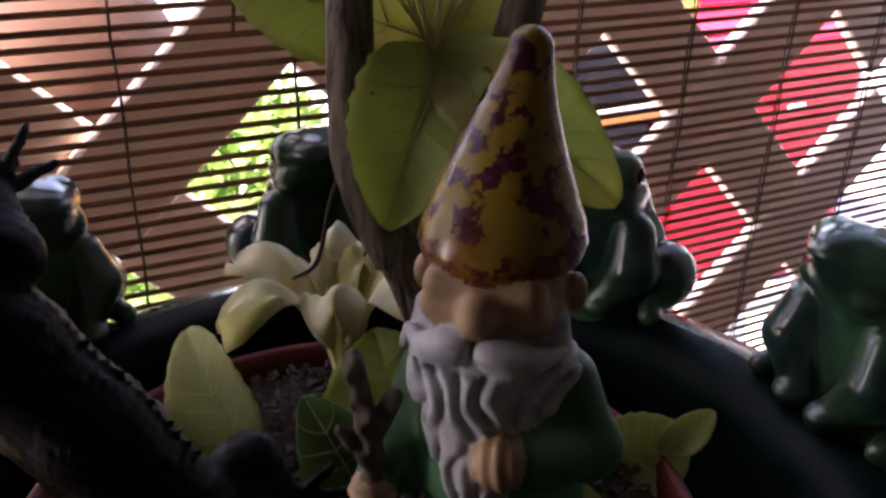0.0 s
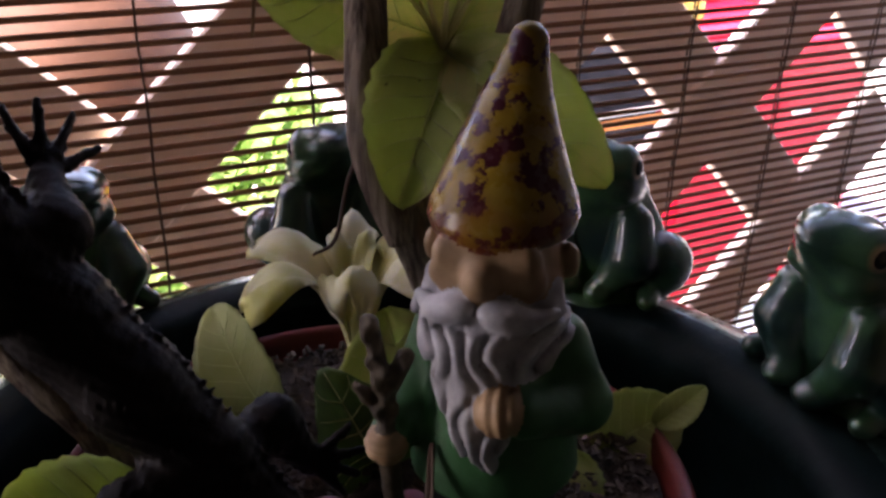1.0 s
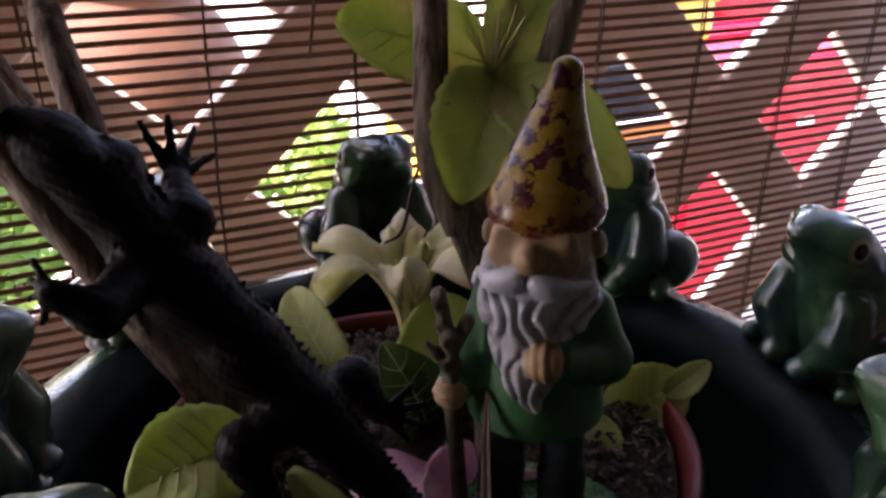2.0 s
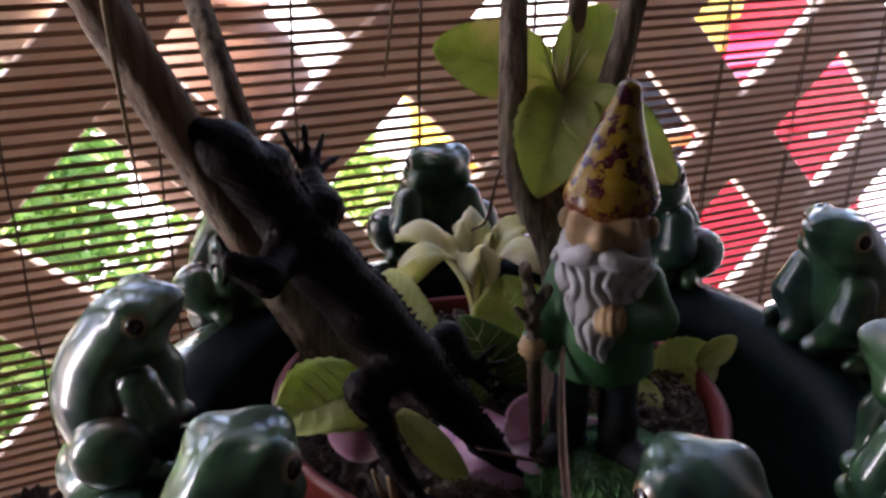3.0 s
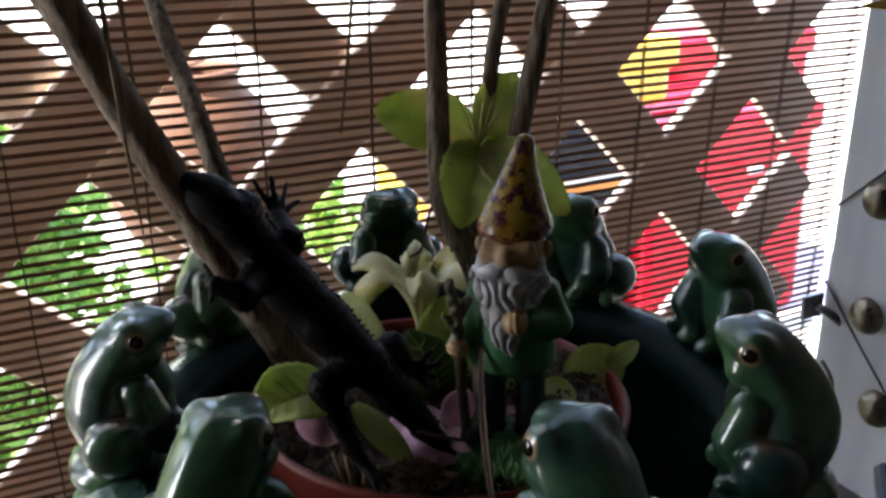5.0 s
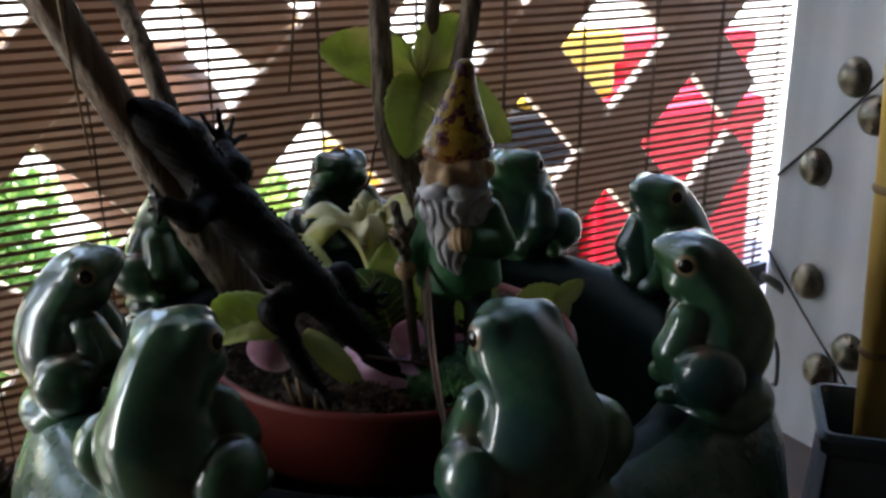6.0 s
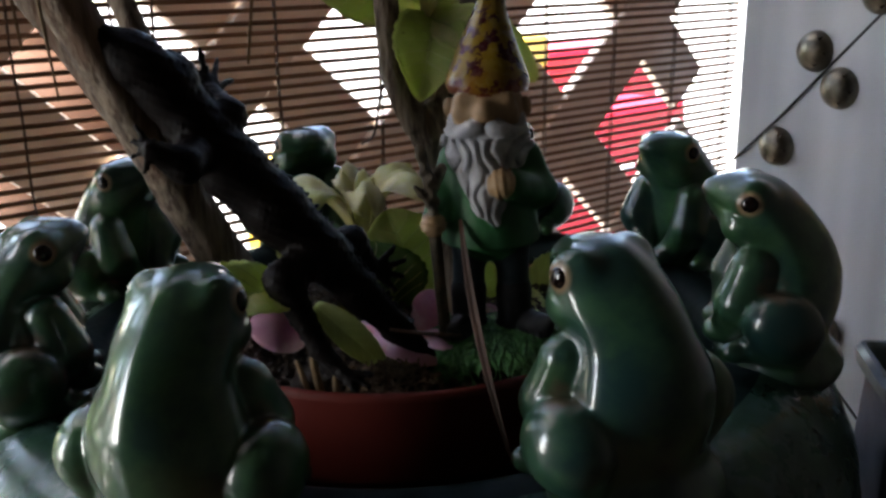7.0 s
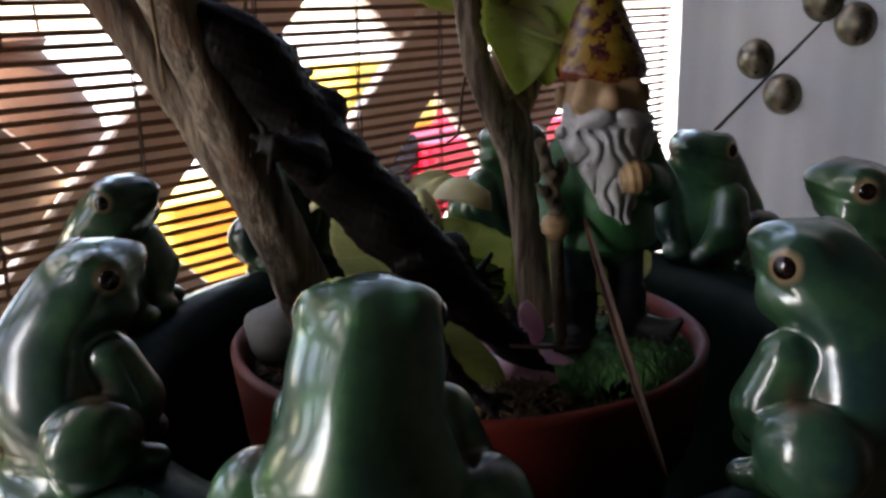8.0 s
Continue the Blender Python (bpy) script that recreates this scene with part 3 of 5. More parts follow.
def lath(sign, c, off):
    # the line (s - LA) - sign * (z - LB) = c, cut at the lattice's frame
    pts = []
    for s in (LS0, LS1):
        z = LB + sign * (s - LA - c)
        if LZ0 <= z <= LZ1:
            pts.append((s, z))
    for z in (LZ0, LZ1):
        s = LA + c + sign * (z - LB)
        if LS0 < s < LS1:
            pts.append((s, z))
    if len(pts) < 2:
        return
    (s0, z0), (s1, z1) = sorted(pts)[:1] + sorted(pts)[-1:]
    ln = math.hypot(s1 - s0, z1 - z0)
    if ln < 0.05:
        return
    bm = box(-ln / 2, ln / 2, -0.006, 0.006, -LW / 2, LW / 2, 0.0015, seg=1)
    ob = part("lath", bm, M_LATH, lattice)
    ob.matrix_world = WALL_M @ pose((s0 + s1) / 2, off, (z0 + z1) / 2, 0, -math.degrees(math.atan2(z1 - z0, s1 - s0)), 0)


for i in range(-16, 17):
    for sign, off in ((1, 0.066), (-1, 0.0785)):
        lath(sign, PER / 2 + i * PER, off)

# ---- outside ----
ground = tagged(mesh_ob("ground", [(-60, -10, -1.05), (60, -10, -1.05), (60, 80, -1.05), (-60, 80, -1.05)], [(0, 1, 2, 3)], M_LAWN, smooth=False),
                "pale sunlit concrete patio outside the window", "ground", "", "structure")


def shrub(name, s, off, z, r, hgt, count, seed, label, size=0.05, mtl=None):
    rg = random.Random(seed)
    root = thing(name, label, "shrub", wl(s, off, 0) * 1.0)
    root.location.z = -1.05
    V, F = [], []
    for i in range(count):
        a, b = rg.uniform(0, 6.283), rg.uniform(-1, 1)
        rad = r * (0.45 + 0.55 * rg.random() ** 0.5) * (0.8 + 0.35 * math.sin(3 * a + seed) * math.sin(4 * b + seed))
        c = Vector((rad * math.cos(a) * math.sqrt(1 - b * b * 0.8), rad * math.sin(a) * math.sqrt(1 - b * b * 0.8), z + 1.05 + b * hgt))
        d = Vector((rg.uniform(-1, 1), rg.uniform(-1, 1), rg.uniform(-0.6, 0.8))).normalized()
        w = d.orthogonal().normalized() * size * rg.uniform(0.25, 0.45)
        e = c + d * size * rg.uniform(0.7, 1.4)
        m = (c + e) / 2 + d.cross(w).normalized() * size * 0.12
        o = len(V)
        V += [tuple(c), tuple(m + w), tuple(e), tuple(m - w)]
        F += [(o, o + 1, o + 2), (o, o + 2, o + 3)]
    mesh_ob("crown", V, F, mtl or M_BUSH, root, False)
    for i in range(7):
        a = i * 0.9
        V, F = tube([(0.02 * math.cos(a), 0.02 * math.sin(a), 0, 0.02), (0.3 * r * math.cos(a), 0.3 * r * math.sin(a), (z + 1.05) * 0.6, 0.013), (0.6 * r * math.cos(a), 0.6 * r * math.sin(a), z + 1.05 + 0.3 * hgt, 0.005)], 7, 4)
        mesh_ob("limb", V, F, M_TRUNK, root)
    return root


shrub("garden_shrub", 0.40, 1.25, -0.55, 0.34, 0.34, 2600, 1, "leafy green shrub in the garden outside the window", 0.05)
shrub("garden_shrub", -0.28, 1.5, -0.50, 0.46, 0.44, 5200, 2, "bright lime-green shrub growing beyond the lattice", 0.05)
shrub("garden_shrub", -1.0, 1.8, -0.5, 0.6, 0.5, 2400, 5, "bright lime-green shrub growing beyond the lattice", 0.06)
shrub("garden_shrub", 0.98, 0.40, -0.62, 0.12, 0.14, 900, 8, "low green shrub in front of the red cooler", 0.035)


def crate(name, s0, s1, o0, o1, z0, z1, mtl, label, category):
    root = thing(name, label, category, wl((s0 + s1) / 2, (o0 + o1) / 2, z0))
    bm = box((s0 - s1) / 2, (s1 - s0) / 2, (o0 - o1) / 2, (o1 - o0) / 2, 0, z1 - z0, 0.02, pose(0, 0, 0, 0, 0, 26.26))
    part("body", bm, mtl, root)
    bm = box((s0 - s1) / 2 - 0.008, (s1 - s0) / 2 + 0.008, (o0 - o1) / 2 - 0.008, (o1 - o0) / 2 + 0.008, z1 - z0 - 0.05, z1 - z0 + 0.004, 0.012, pose(0, 0, 0, 0, 0, 26.26))
    part("lid", bm, mtl, root)
    return root


def panel_on(root, s0, s1, o, z0, z1, mtl, name):
    bm = box(s0, s1, o - 0.006, o, z0, z1, 0.002)
    bm.transform(Matrix.Translation(-root.location) @ WALL_M)
    part(name, bm, mtl, root)


bench = thing("garden_bench", "white painted bench carrying the tubs outside", "bench", wl(1.08, 0.80, 0))
bench.location.z = -1.05
part("top", box(-0.55, 0.55, -0.31, 0.31, 0.62, 0.66, 0.006, pose(0, 0, 0, 0, 0, 26.26)), M_TRIM, bench)
for x in (-0.49, 0.49):
    for y in (-0.25, 0.25):
        part("leg", box(x - 0.03, x + 0.03, y - 0.03, y + 0.03, 0, 0.62, 0.004, pose(0, 0, 0, 0, 0, 26.26)), M_TRIM, bench)
cooler = crate("red_cooler", 0.840, 1.215, 0.50, 0.80, -0.39, 0.0, M_RED, "glossy red plastic cooler with a small white label", "cooler")
panel_on(cooler, 1.030, 1.062, 0.488, -0.100, -0.088, M_WHITE, "label_plate")
for k in range(3):
    panel_on(cooler, 0.87, 1.185, 0.57 + 0.09 * k, 0.003, 0.009, M_RED, "lid_rib")
crate("red_crate", 1.04, 1.55, 0.83, 1.05, -0.39, 0.070, M_RED, "red plastic crate standing behind the cooler", "crate")
tub = crate("dark_tub", 0.60, 0.83, 0.52, 0.63, -0.39, 0.02, M_DARK, "dark grey plastic storage tub with an orange stripe", "storage tub")
panel_on(tub, 0.615, 0.815, 0.511, -0.088, -0.074, M_ORANGE, "stripe")
panel_on(tub, 0.615, 0.815, 0.511, -0.070, -0.062, M_WHITE, "stripe")
crate("yellow_tub", 0.700, 0.890, 0.53, 0.62, 0.026, 0.135, M_YELLOW, "yellow plastic tub stacked on the dark tub", "storage tub")

crate("yellow_bin", 0.62, 0.82, 0.88, 1.10, -1.05, -0.10, M_YELLOW, "tall yellow plastic bin standing on the patio", "bin")

# terracotta pot hung behind the lattice
hung = thing("wall_pot", "round-bellied terracotta pot hanging behind the lattice", "plant pot", wl(0.066, 0.172, 0.048))
V, F = lathe([(0.0005, 0.0), (0.030, 0.0), (0.040, 0.004), (0.060, 0.026), (0.072, 0.055), (0.075, 0.078), (0.071, 0.104), (0.058, 0.130), (0.044, 0.145), (0.041, 0.150), (0.046, 0.156), (0.043, 0.159),
              (0.036, 0.152), (0.052, 0.128), (0.066, 0.10), (0.066, 0.055), (0.036, 0.012), (0.0005, 0.010)], 48)
mesh_ob("body", V, F, M_TERRA, hung)
for k in range(3):
    a = k * 2.094 + 0.4
    V, F = tube([(0.044 * math.cos(a), 0.044 * math.sin(a), 0.157, 0.0012), (0.02 * math.cos(a), 0.02 * math.sin(a), 0.6, 0.0012), (0, 0, 0.95, 0.0015)], 6, 3)
    mesh_ob("hanger", V, F, M_STEEL, hung)

# ---- the table and the frog planter ----
table = thing("side_table", "dark wooden table under the planter", "table", (0, 0, FLOOR))
TB = pose(0.10, 0.03, 0, 0, 0, 26.26)
part("tabletop", box(-0.62, 0.30, -0.34, 0.34, TABLE - 0.03 - FLOOR, TABLE - FLOOR, 0.004, TB), M_TABLE, table)
for x in (-0.57, 0.25):
    for y in (-0.29, 0.29):
        part("leg", box(x - 0.025, x + 0.025, y - 0.025, y + 0.025, 0, TABLE - 0.03 - FLOOR, 0.004, TB), M_TABLE, table)

planter = thing("frog_planter", "green glazed ceramic bowl planter ringed by eight sitting frogs", "planter", (BOWL.x, BOWL.y, TABLE))
BZ = -TABLE
V, F = lathe([(r, z + BZ) for r, z in ((0.0005, -0.060), (0.10, -0.060), (0.133, -0.02), (0.145, 0.03), (0.1385, 0.056), (0.1385, 0.066), (0.1415, 0.0735), (0.1480, 0.0770), (0.160, 0.0775), (0.170, 0.0750),
              (0.180, 0.0705), (0.190, 0.060), (0.199, 0.040), (0.205, 0.008), (0.202, -0.03), (0.182, -0.066), (0.152, -0.081), (0.13, -0.085), (0.0005, -0.085))], 128, 0.012)
# inside and inner rim get the glaze darkened for shade, the outside stays green
mesh_ob("bowl", V, F, [M_BOWL_SHADE, M_RIM], planter, index=[1 if math.hypot(*np.mean([V[i][:2] for i in f], axis=0)) > 0.163 else 0 for f in F], label="blue-green glazed round bowl, its inside coloured dark for shade")

MI = lambda c: (c[0], -c[1], c[2])
_trunk = torso(((0.006, -0.0190, 0.004, 0.0220), (0.012, -0.0232, 0.0080, 0.0258), (0.020, -0.0272, 0.0105, 0.0278), (0.029, -0.0292, 0.0118, 0.0275), (0.039, -0.0290, 0.0125, 0.0252), (0.046, -0.0268, 0.0132, 0.0222),
                (0.0510, -0.0245, 0.0150, 0.0200), (0.0560, -0.0216, 0.0182, 0.0196), (0.0610, -0.0182, 0.0218, 0.0194), (0.0660, -0.0143, 0.0252, 0.0186), (0.0700, -0.0108, 0.0272, 0.0170),
                (0.0735, -0.0070, 0.0276, 0.0146), (0.0765, -0.0028, 0.0252, 0.0112), (0.0786, 0.0020, 0.0200, 0.0080), (0.0797, 0.0070, 0.0140, 0.0040)), 0.060, 0, 0.003)
frog_prims = [_trunk, ell((-0.006, 0, 0.0010), (0.026, 0.031, 0.0140), 0, 0.008)]
for c in (lambda p: p, MI):
    frog_prims += [
        ell(c((0.0085, 0.0108, 0.0710)), (0.0090, 0.0070, 0.0078), 0, 0.004, (-14 * c((0, 1, 0))[1], 0, 0)),
        ell(c((0.0110, 0.0125, 0.0590)), (0.0080, 0.0060, 0.0055), 0, 0.007),
        cap(c((0.0075, 0.0176, 0.0440)), c((0.0105, 0.0190, 0.0300)), 0.0088, 0.0112, 0, 0.0022),
        cap(c((0.0105, 0.0190, 0.0300)), c((0.0150, 0.0105, 0.0170)), 0.0108, 0.0068, 0, 0.002),
        ell(c((0.0180, 0.0085, 0.0140)), (0.0072, 0.0070, 0.0052), 0, 0.0016),
        ell(c((-0.0040, 0.0290, 0.0240)), (0.0156, 0.0126, 0.0142), 0, 0.0012, (0, -20, 0)),
        cap(c((-0.010, 0.0275, 0.0140)), c((0.0100, 0.0280, 0.0135)), 0.0062, 0.0050, 0, 0.003),
        ell(c((0.0135, 0.0290, 0.0125)), (0.0056, 0.0050, 0.0046), 0, 0.0012),
        ell(c((0.0100, 0.0152, 0.0705)), (0.0052, 0.0034, 0.0048), 0, 0.003),
    ]


def frog_detail(P):
    x, y, z = P[..., 0], P[..., 1], P[..., 2]
    zm = 0.0640 + 0.36 * (x - 0.01)
    mouth = 0.00045 * np.exp(-((z - zm) / 0.0010) ** 2) * np.clip((x - 0.004) / 0.006, 0, 1)
    lump = 0.0004 * np.sin(140 * x + 2) * np.sin(120 * y + 1) * np.sin(130 * z)
    return mouth + lump


frog = skin("frog", frog_prims, (-0.041, -0.047, -0.008), (0.034, 0.047, 0.086), 0.0010, [M_GLAZE], frog_detail, planter)
tagged(frog, "glossy green frog with cream-ringed dark eyes")
# bearing from the bowl's centre, twist, distance and seat of each frog
FROGS = ((18.5, 2, 0.1705, 0.0690), (58.4, 1, 0.1625, 0.0698), (103.5, 4, 0.1720, 0.0680), (144.7, 3, 0.1750, 0.0672),
         (192.5, 2, 0.1616, 0.0680), (237.9, 4, 0.1649, 0.0728), (287.1, 11, 0.1611, 0.0752), (332.8, 2, 0.1600, 0.0728))
eye_mesh = None
for i, (a, tw, rad, seat) in enumerate(FROGS):
    ob = frog if i == 0 else new("frog", frog.data)
    ob.parent = planter
    if i:
        tagged(ob, "glossy green frog with cream-ringed dark eyes")
    for side in (1, -1):
        if eye_mesh is None:
            V, F = lathe([(0.00002, 0.0019)] + [(0.0035 * math.sin(radians(q)), 0.0019 * math.cos(radians(q))) for q in (15, 32, 50, 68, 90)] + [(0.0033, -0.0008), (0.00002, -0.0009)], 20)
            ball = mesh_ob("eye", V, F, M_PUPIL, ob, label="round glossy dark brown eye")
            eye_mesh = ball.data
        else:
            ball = new("eye", eye_mesh)
            ball.parent = ob
            tagged(ball, "round glossy dark brown eye")
        ball.location = (EYE_AT[0], side * (EYE_AT[1] + 0.0001), EYE_AT[2])
        ball.rotation_euler = Vector((0.12, side, 0.12)).to_track_quat("Z", "Y").to_euler()
    ob.location = (rad * math.cos(radians(a)), rad * math.sin(radians(a)), seat - TABLE)
    ob.rotation_euler = (0, 0, radians(a + 180 + tw))

# ---- the plastic pot with its soil ----
pot = thing("flower_pot", "terracotta-red plastic flower pot standing inside the bowl", "plant pot", (POT.x - 0.0044, POT.y - 0.0044, -0.064))
pot.rotation_euler = Euler((radians(-1.7), radians(1.7), 0))      # it leans a little
V, F = lathe([(0.0005, 0.004), (0.069, 0.004), (0.0835, 0.105), (0.0865, 0.105), (0.0865, 0.1065), (0.0740, 0.003), (0.071, 0.0), (0.0005, 0.0)], 96)
mesh_ob("body", V, F, M_POT, pot)
V, F = lathe([(0.0838, 0.104), (0.0935, 0.144), (0.0950, 0.1475), (0.0972, 0.1490), (0.0990, 0.1475), (0.0988, 0.1450), (0.0945, 0.112), (0.0925, 0.1075), (0.0880, 0.1060), (0.0860, 0.104)], 96, closed=True)
mesh_ob("rim", V, F, M_POT, pot)
V, F = [], []
for i in range(25):
    for k in range(72):
        r, a = 0.0905 * i / 24, 2 * math.pi * k / 72
        p = Vector((r * math.cos(a), r * math.sin(a), 0))
        V.append((p.x, p.y, 0.134 + 0.004 * noise.noise(p * 60) + 0.0025 * noise.noise(p * 160) + 0.006 * (1 - (i / 24) ** 2)))
for i in range(24):
    for k in range(72):
        F.append((i * 72 + k, i * 72 + (k + 1) % 72, (i + 1) * 72 + (k + 1) % 72, (i + 1) * 72 + k))
soil = mesh_ob("soil", V, F, M_SOIL, None)
soil.location = (POT.x, POT.y, -0.060)
tagged(soil, "dark crumbly potting soil in the pot", "soil", "", "stuff")
rg = random.Random(11)
V, F = [], []
for i in range(2600):
    r, a = 0.088 * math.sqrt(rg.random()), rg.uniform(0, 6.283)
    c = Vector((POT.x + r * math.cos(a), POT.y + r * math.sin(a), 0.0765 + 0.006 * (1 - (r / 0.09) ** 2) + rg.uniform(0, 0.003)))
    m = Matrix.Translation(c) @ Euler((rg.uniform(-0.6, 0.6), rg.uniform(-0.6, 0.6), rg.uniform(0, 6))).to_matrix().to_4x4() @ Matrix.Diagonal((rg.uniform(0.0007, 0.0023) * (2.2 if i % 23 == 0 else 1), rg.uniform(0.0005, 0.0014), rg.uniform(0.0004, 0.0009), 1))
    o = len(V)
    V += [tuple(m @ Vector(p)) for p in ((-1, -0.6, -1), (0.8, -1, -1), (1, 0.7, -1), (-0.9, 1, -1), (-0.8, -0.7, 1), (0.9, -0.6, 0.8), (0.7, 0.8, 1), (-1, 0.6, 0.9))]
    F += [tuple(o + j for j in q) for q in ((0, 3, 2, 1), (4, 5, 6, 7), (0, 1, 5, 4), (1, 2, 6, 5), (2, 3, 7, 6), (3, 0, 4, 7))]
tagged(mesh_ob("bark_chips", V, F, M_CHIP, None, False), "brown bark chips and dry bits strewn on the soil", "mulch", "", "stuff")


def stone(name, c, r, mtl, label, seed):
    V, F = [], []
    n, m = 22, 14
    for i in range(m + 1):
        for k in range(n):
            t, a = math.pi * i / m, 2 * math.pi * k / n
            d = Vector((math.sin(t) * math.cos(a), math.sin(t) * math.sin(a), math.cos(t)))
            q = 1 + 0.16 * noise.noise(d * 1.3 + Vector((seed, 0, 0))) + 0.03 * noise.noise(d * 6)
            V.append((c[0] + d.x * r[0] * q, c[1] + d.y * r[1] * q, c[2] + d.z * r[2] * q))
    for i in range(m):
        for k in range(n):
            F.append((i * n + k, i * n + (k + 1) % n, (i + 1) * n + (k + 1) % n, (i + 1) * n + k))
    return tagged(mesh_ob(name, V, F, mtl), label, "stone")


stone("stone", (-0.098, 0.226, 0.088), (0.016, 0.020, 0.013), M_STONE, "smooth grey pebble lying on the soil", 3)
stone("stone", (-0.062, 0.142, 0.080), (0.012, 0.009, 0.007), M_SOIL, "small dark brown stone on the soil", 7)

# ---- the garden gnome ----
GN = Vector((0.0103, 0.153, 0.075))
gp = [
    flat(ell((0.001, 0.000, 0.0060), (0.0345, 0.0285, 0.0190), 5, 0.003), (0, 0, 1), (0, 0, 0.0190), 0.006),
    cap((-0.0095, -0.001, 0.020), (-0.0085, 0.0, 0.062), 0.0062, 0.0068, 3, 0.003),
    cap((0.0095, -0.001, 0.020), (0.0085, 0.0, 0.062), 0.0062, 0.0068, 3, 0.003),
    cap((-0.0100, 0.001, 0.019), (-0.0125, -0.013, 0.0205), 0.0066, 0.0048, 4, 0.002),
    cap((0.0100, 0.001, 0.0205), (0.0205, -0.0105, 0.0225), 0.0066, 0.0046, 4, 0.002),
    cap((-0.0095, -0.001, 0.020), (-0.0093, -0.001, 0.034), 0.0068, 0.0074, 4, 0.0008),
    cap((0.0095, -0.001, 0.020), (0.0093, -0.001, 0.034), 0.0068, 0.0074, 4, 0.0008),
    ell((-0.0133, -0.0175, 0.0225), (0.0032, 0.0032, 0.003), 4, 0.003),
    cap((0.0225, -0.0125, 0.0235), (0.0255, -0.0150, 0.0275), 0.0030, 0.0016, 4, 0.003),
    cap((0, 0.001, 0.064), (0, 0.002, 0.090), 0.0165, 0.0140, 2, 0.006),
    horn(0.0560, 0.0850, ((0.0, 0.0005), (0.0, 0.002)), (0.0200, 0.0194, 0.0186, 0.0177, 0.0167, 0.0150), 2, 0.003),
    cap((0.0140, 0.001, 0.089), (0.0200, -0.001, 0.0760), 0.0070, 0.0064, 2, 0.004),
    cap((0.0200, -0.001, 0.0760), (0.0108, -0.0170, 0.0812), 0.0066, 0.0054, 2, 0.003),
    cap((-0.0130, 0.002, 0.088), (-0.0175, -0.002, 0.0745), 0.0070, 0.0064, 2, 0.004),
    cap((-0.0175, -0.002, 0.0745), (-0.0198, -0.0125, 0.0678), 0.0062, 0.0054, 2, 0.003),
    ell((0, 0.003, 0.1065), (0.0145, 0.0150, 0.0145), 0, 0.002),
    ell((0.0150, 0.002, 0.1085), (0.0024, 0.0028, 0.0040), 0, 0.001),
    ell((-0.0150, 0.002, 0.1085), (0.0024, 0.0028, 0.0040), 0, 0.001),
    ell((0, -0.0128, 0.1082), (0.0038, 0.0044, 0.0046), 0, 0.0025),
    cap((-0.0085, -0.0092, 0.1128), (0.0085, -0.0092, 0.1128), 0.0030, 0.0030, 0, 0.003),
    ell((-0.0070, -0.0090, 0.1070), (0.0052, 0.0026, 0.0030), 0, 0.005),
    ell((0.0070, -0.0090, 0.1070), (0.0052, 0.0026, 0.0030), 0, 0.005),
    ell((0, -0.004, 0.0940), (0.0150, 0.0125, 0.0125), 1, 0.002),
    cap((0, -0.0090, 0.0900), (0.0010, -0.0155, 0.0745), 0.0125, 0.0056, 1, 0.005),
    cap((0.0010, -0.0158, 0.0745), (0.0038, -0.0178, 0.0672), 0.0046, 0.0014, 1, 0.002),
    cap((0.0134, -0.0035, 0.1045), (0.0128, -0.0045, 0.0965), 0.0018, 0.0042, 1, 0.003),
    cap((-0.0134, -0.0035, 0.1045), (-0.0128, -0.0045, 0.0965), 0.0018, 0.0042, 1, 0.003),
    ell((0.0060, -0.0150, 0.1020), (0.0062, 0.0038, 0.0034), 1, 0.0004, (0, 14, 24)),
    ell((-0.0060, -0.0150, 0.1020), (0.0062, 0.0038, 0.0034), 1, 0.0004, (0, -14, -24)),
    cap((0.0100, -0.0135, 0.1008), (0.0150, -0.0085, 0.1012), 0.0026, 0.0012, 1, 0.0012),
    cap((-0.0100, -0.0135, 0.1008), (-0.0150, -0.0085, 0.1012), 0.0026, 0.0012, 1, 0.0012),
    ell((0.0066, -0.0205, 0.0828), (0.0054, 0.0048, 0.0056), 0, 0.001, (0, 25, 0)),
    ell((-0.0205, -0.0165, 0.0660), (0.0050, 0.0046, 0.0048), 0, 0.001),
    cap((-0.0178, -0.0140, 0.018), (-0.0205, -0.0165, 0.070), 0.0023, 0.0025, 6, 0.0008),
    cap((-0.0205, -0.0165, 0.070), (-0.0212, -0.0155, 0.083), 0.0025, 0.0027, 6, 0.0010),
    cap((-0.0214, -0.0155, 0.081), (-0.0248, -0.0138, 0.0948), 0.0021, 0.0022, 6, 0.0006),
    cap((-0.0210, -0.0155, 0.077), (-0.0170, -0.0128, 0.0872), 0.0019, 0.0021, 6, 0.0006),
    cap((-0.0208, -0.0160, 0.074), (-0.0258, -0.0178, 0.0800), 0.0018, 0.0016, 6, 0.0006),
    horn(0.1145, 0.1515, ((0.0, 0.0035), (0.0020, 0.0130)), (0.0155, 0.0164, 0.0158, 0.0146, 0.0134, 0.0122, 0.0110, 0.0098, 0.0086, 0.0074, 0.0063, 0.0053, 0.0044), 7, 0.0006),
]


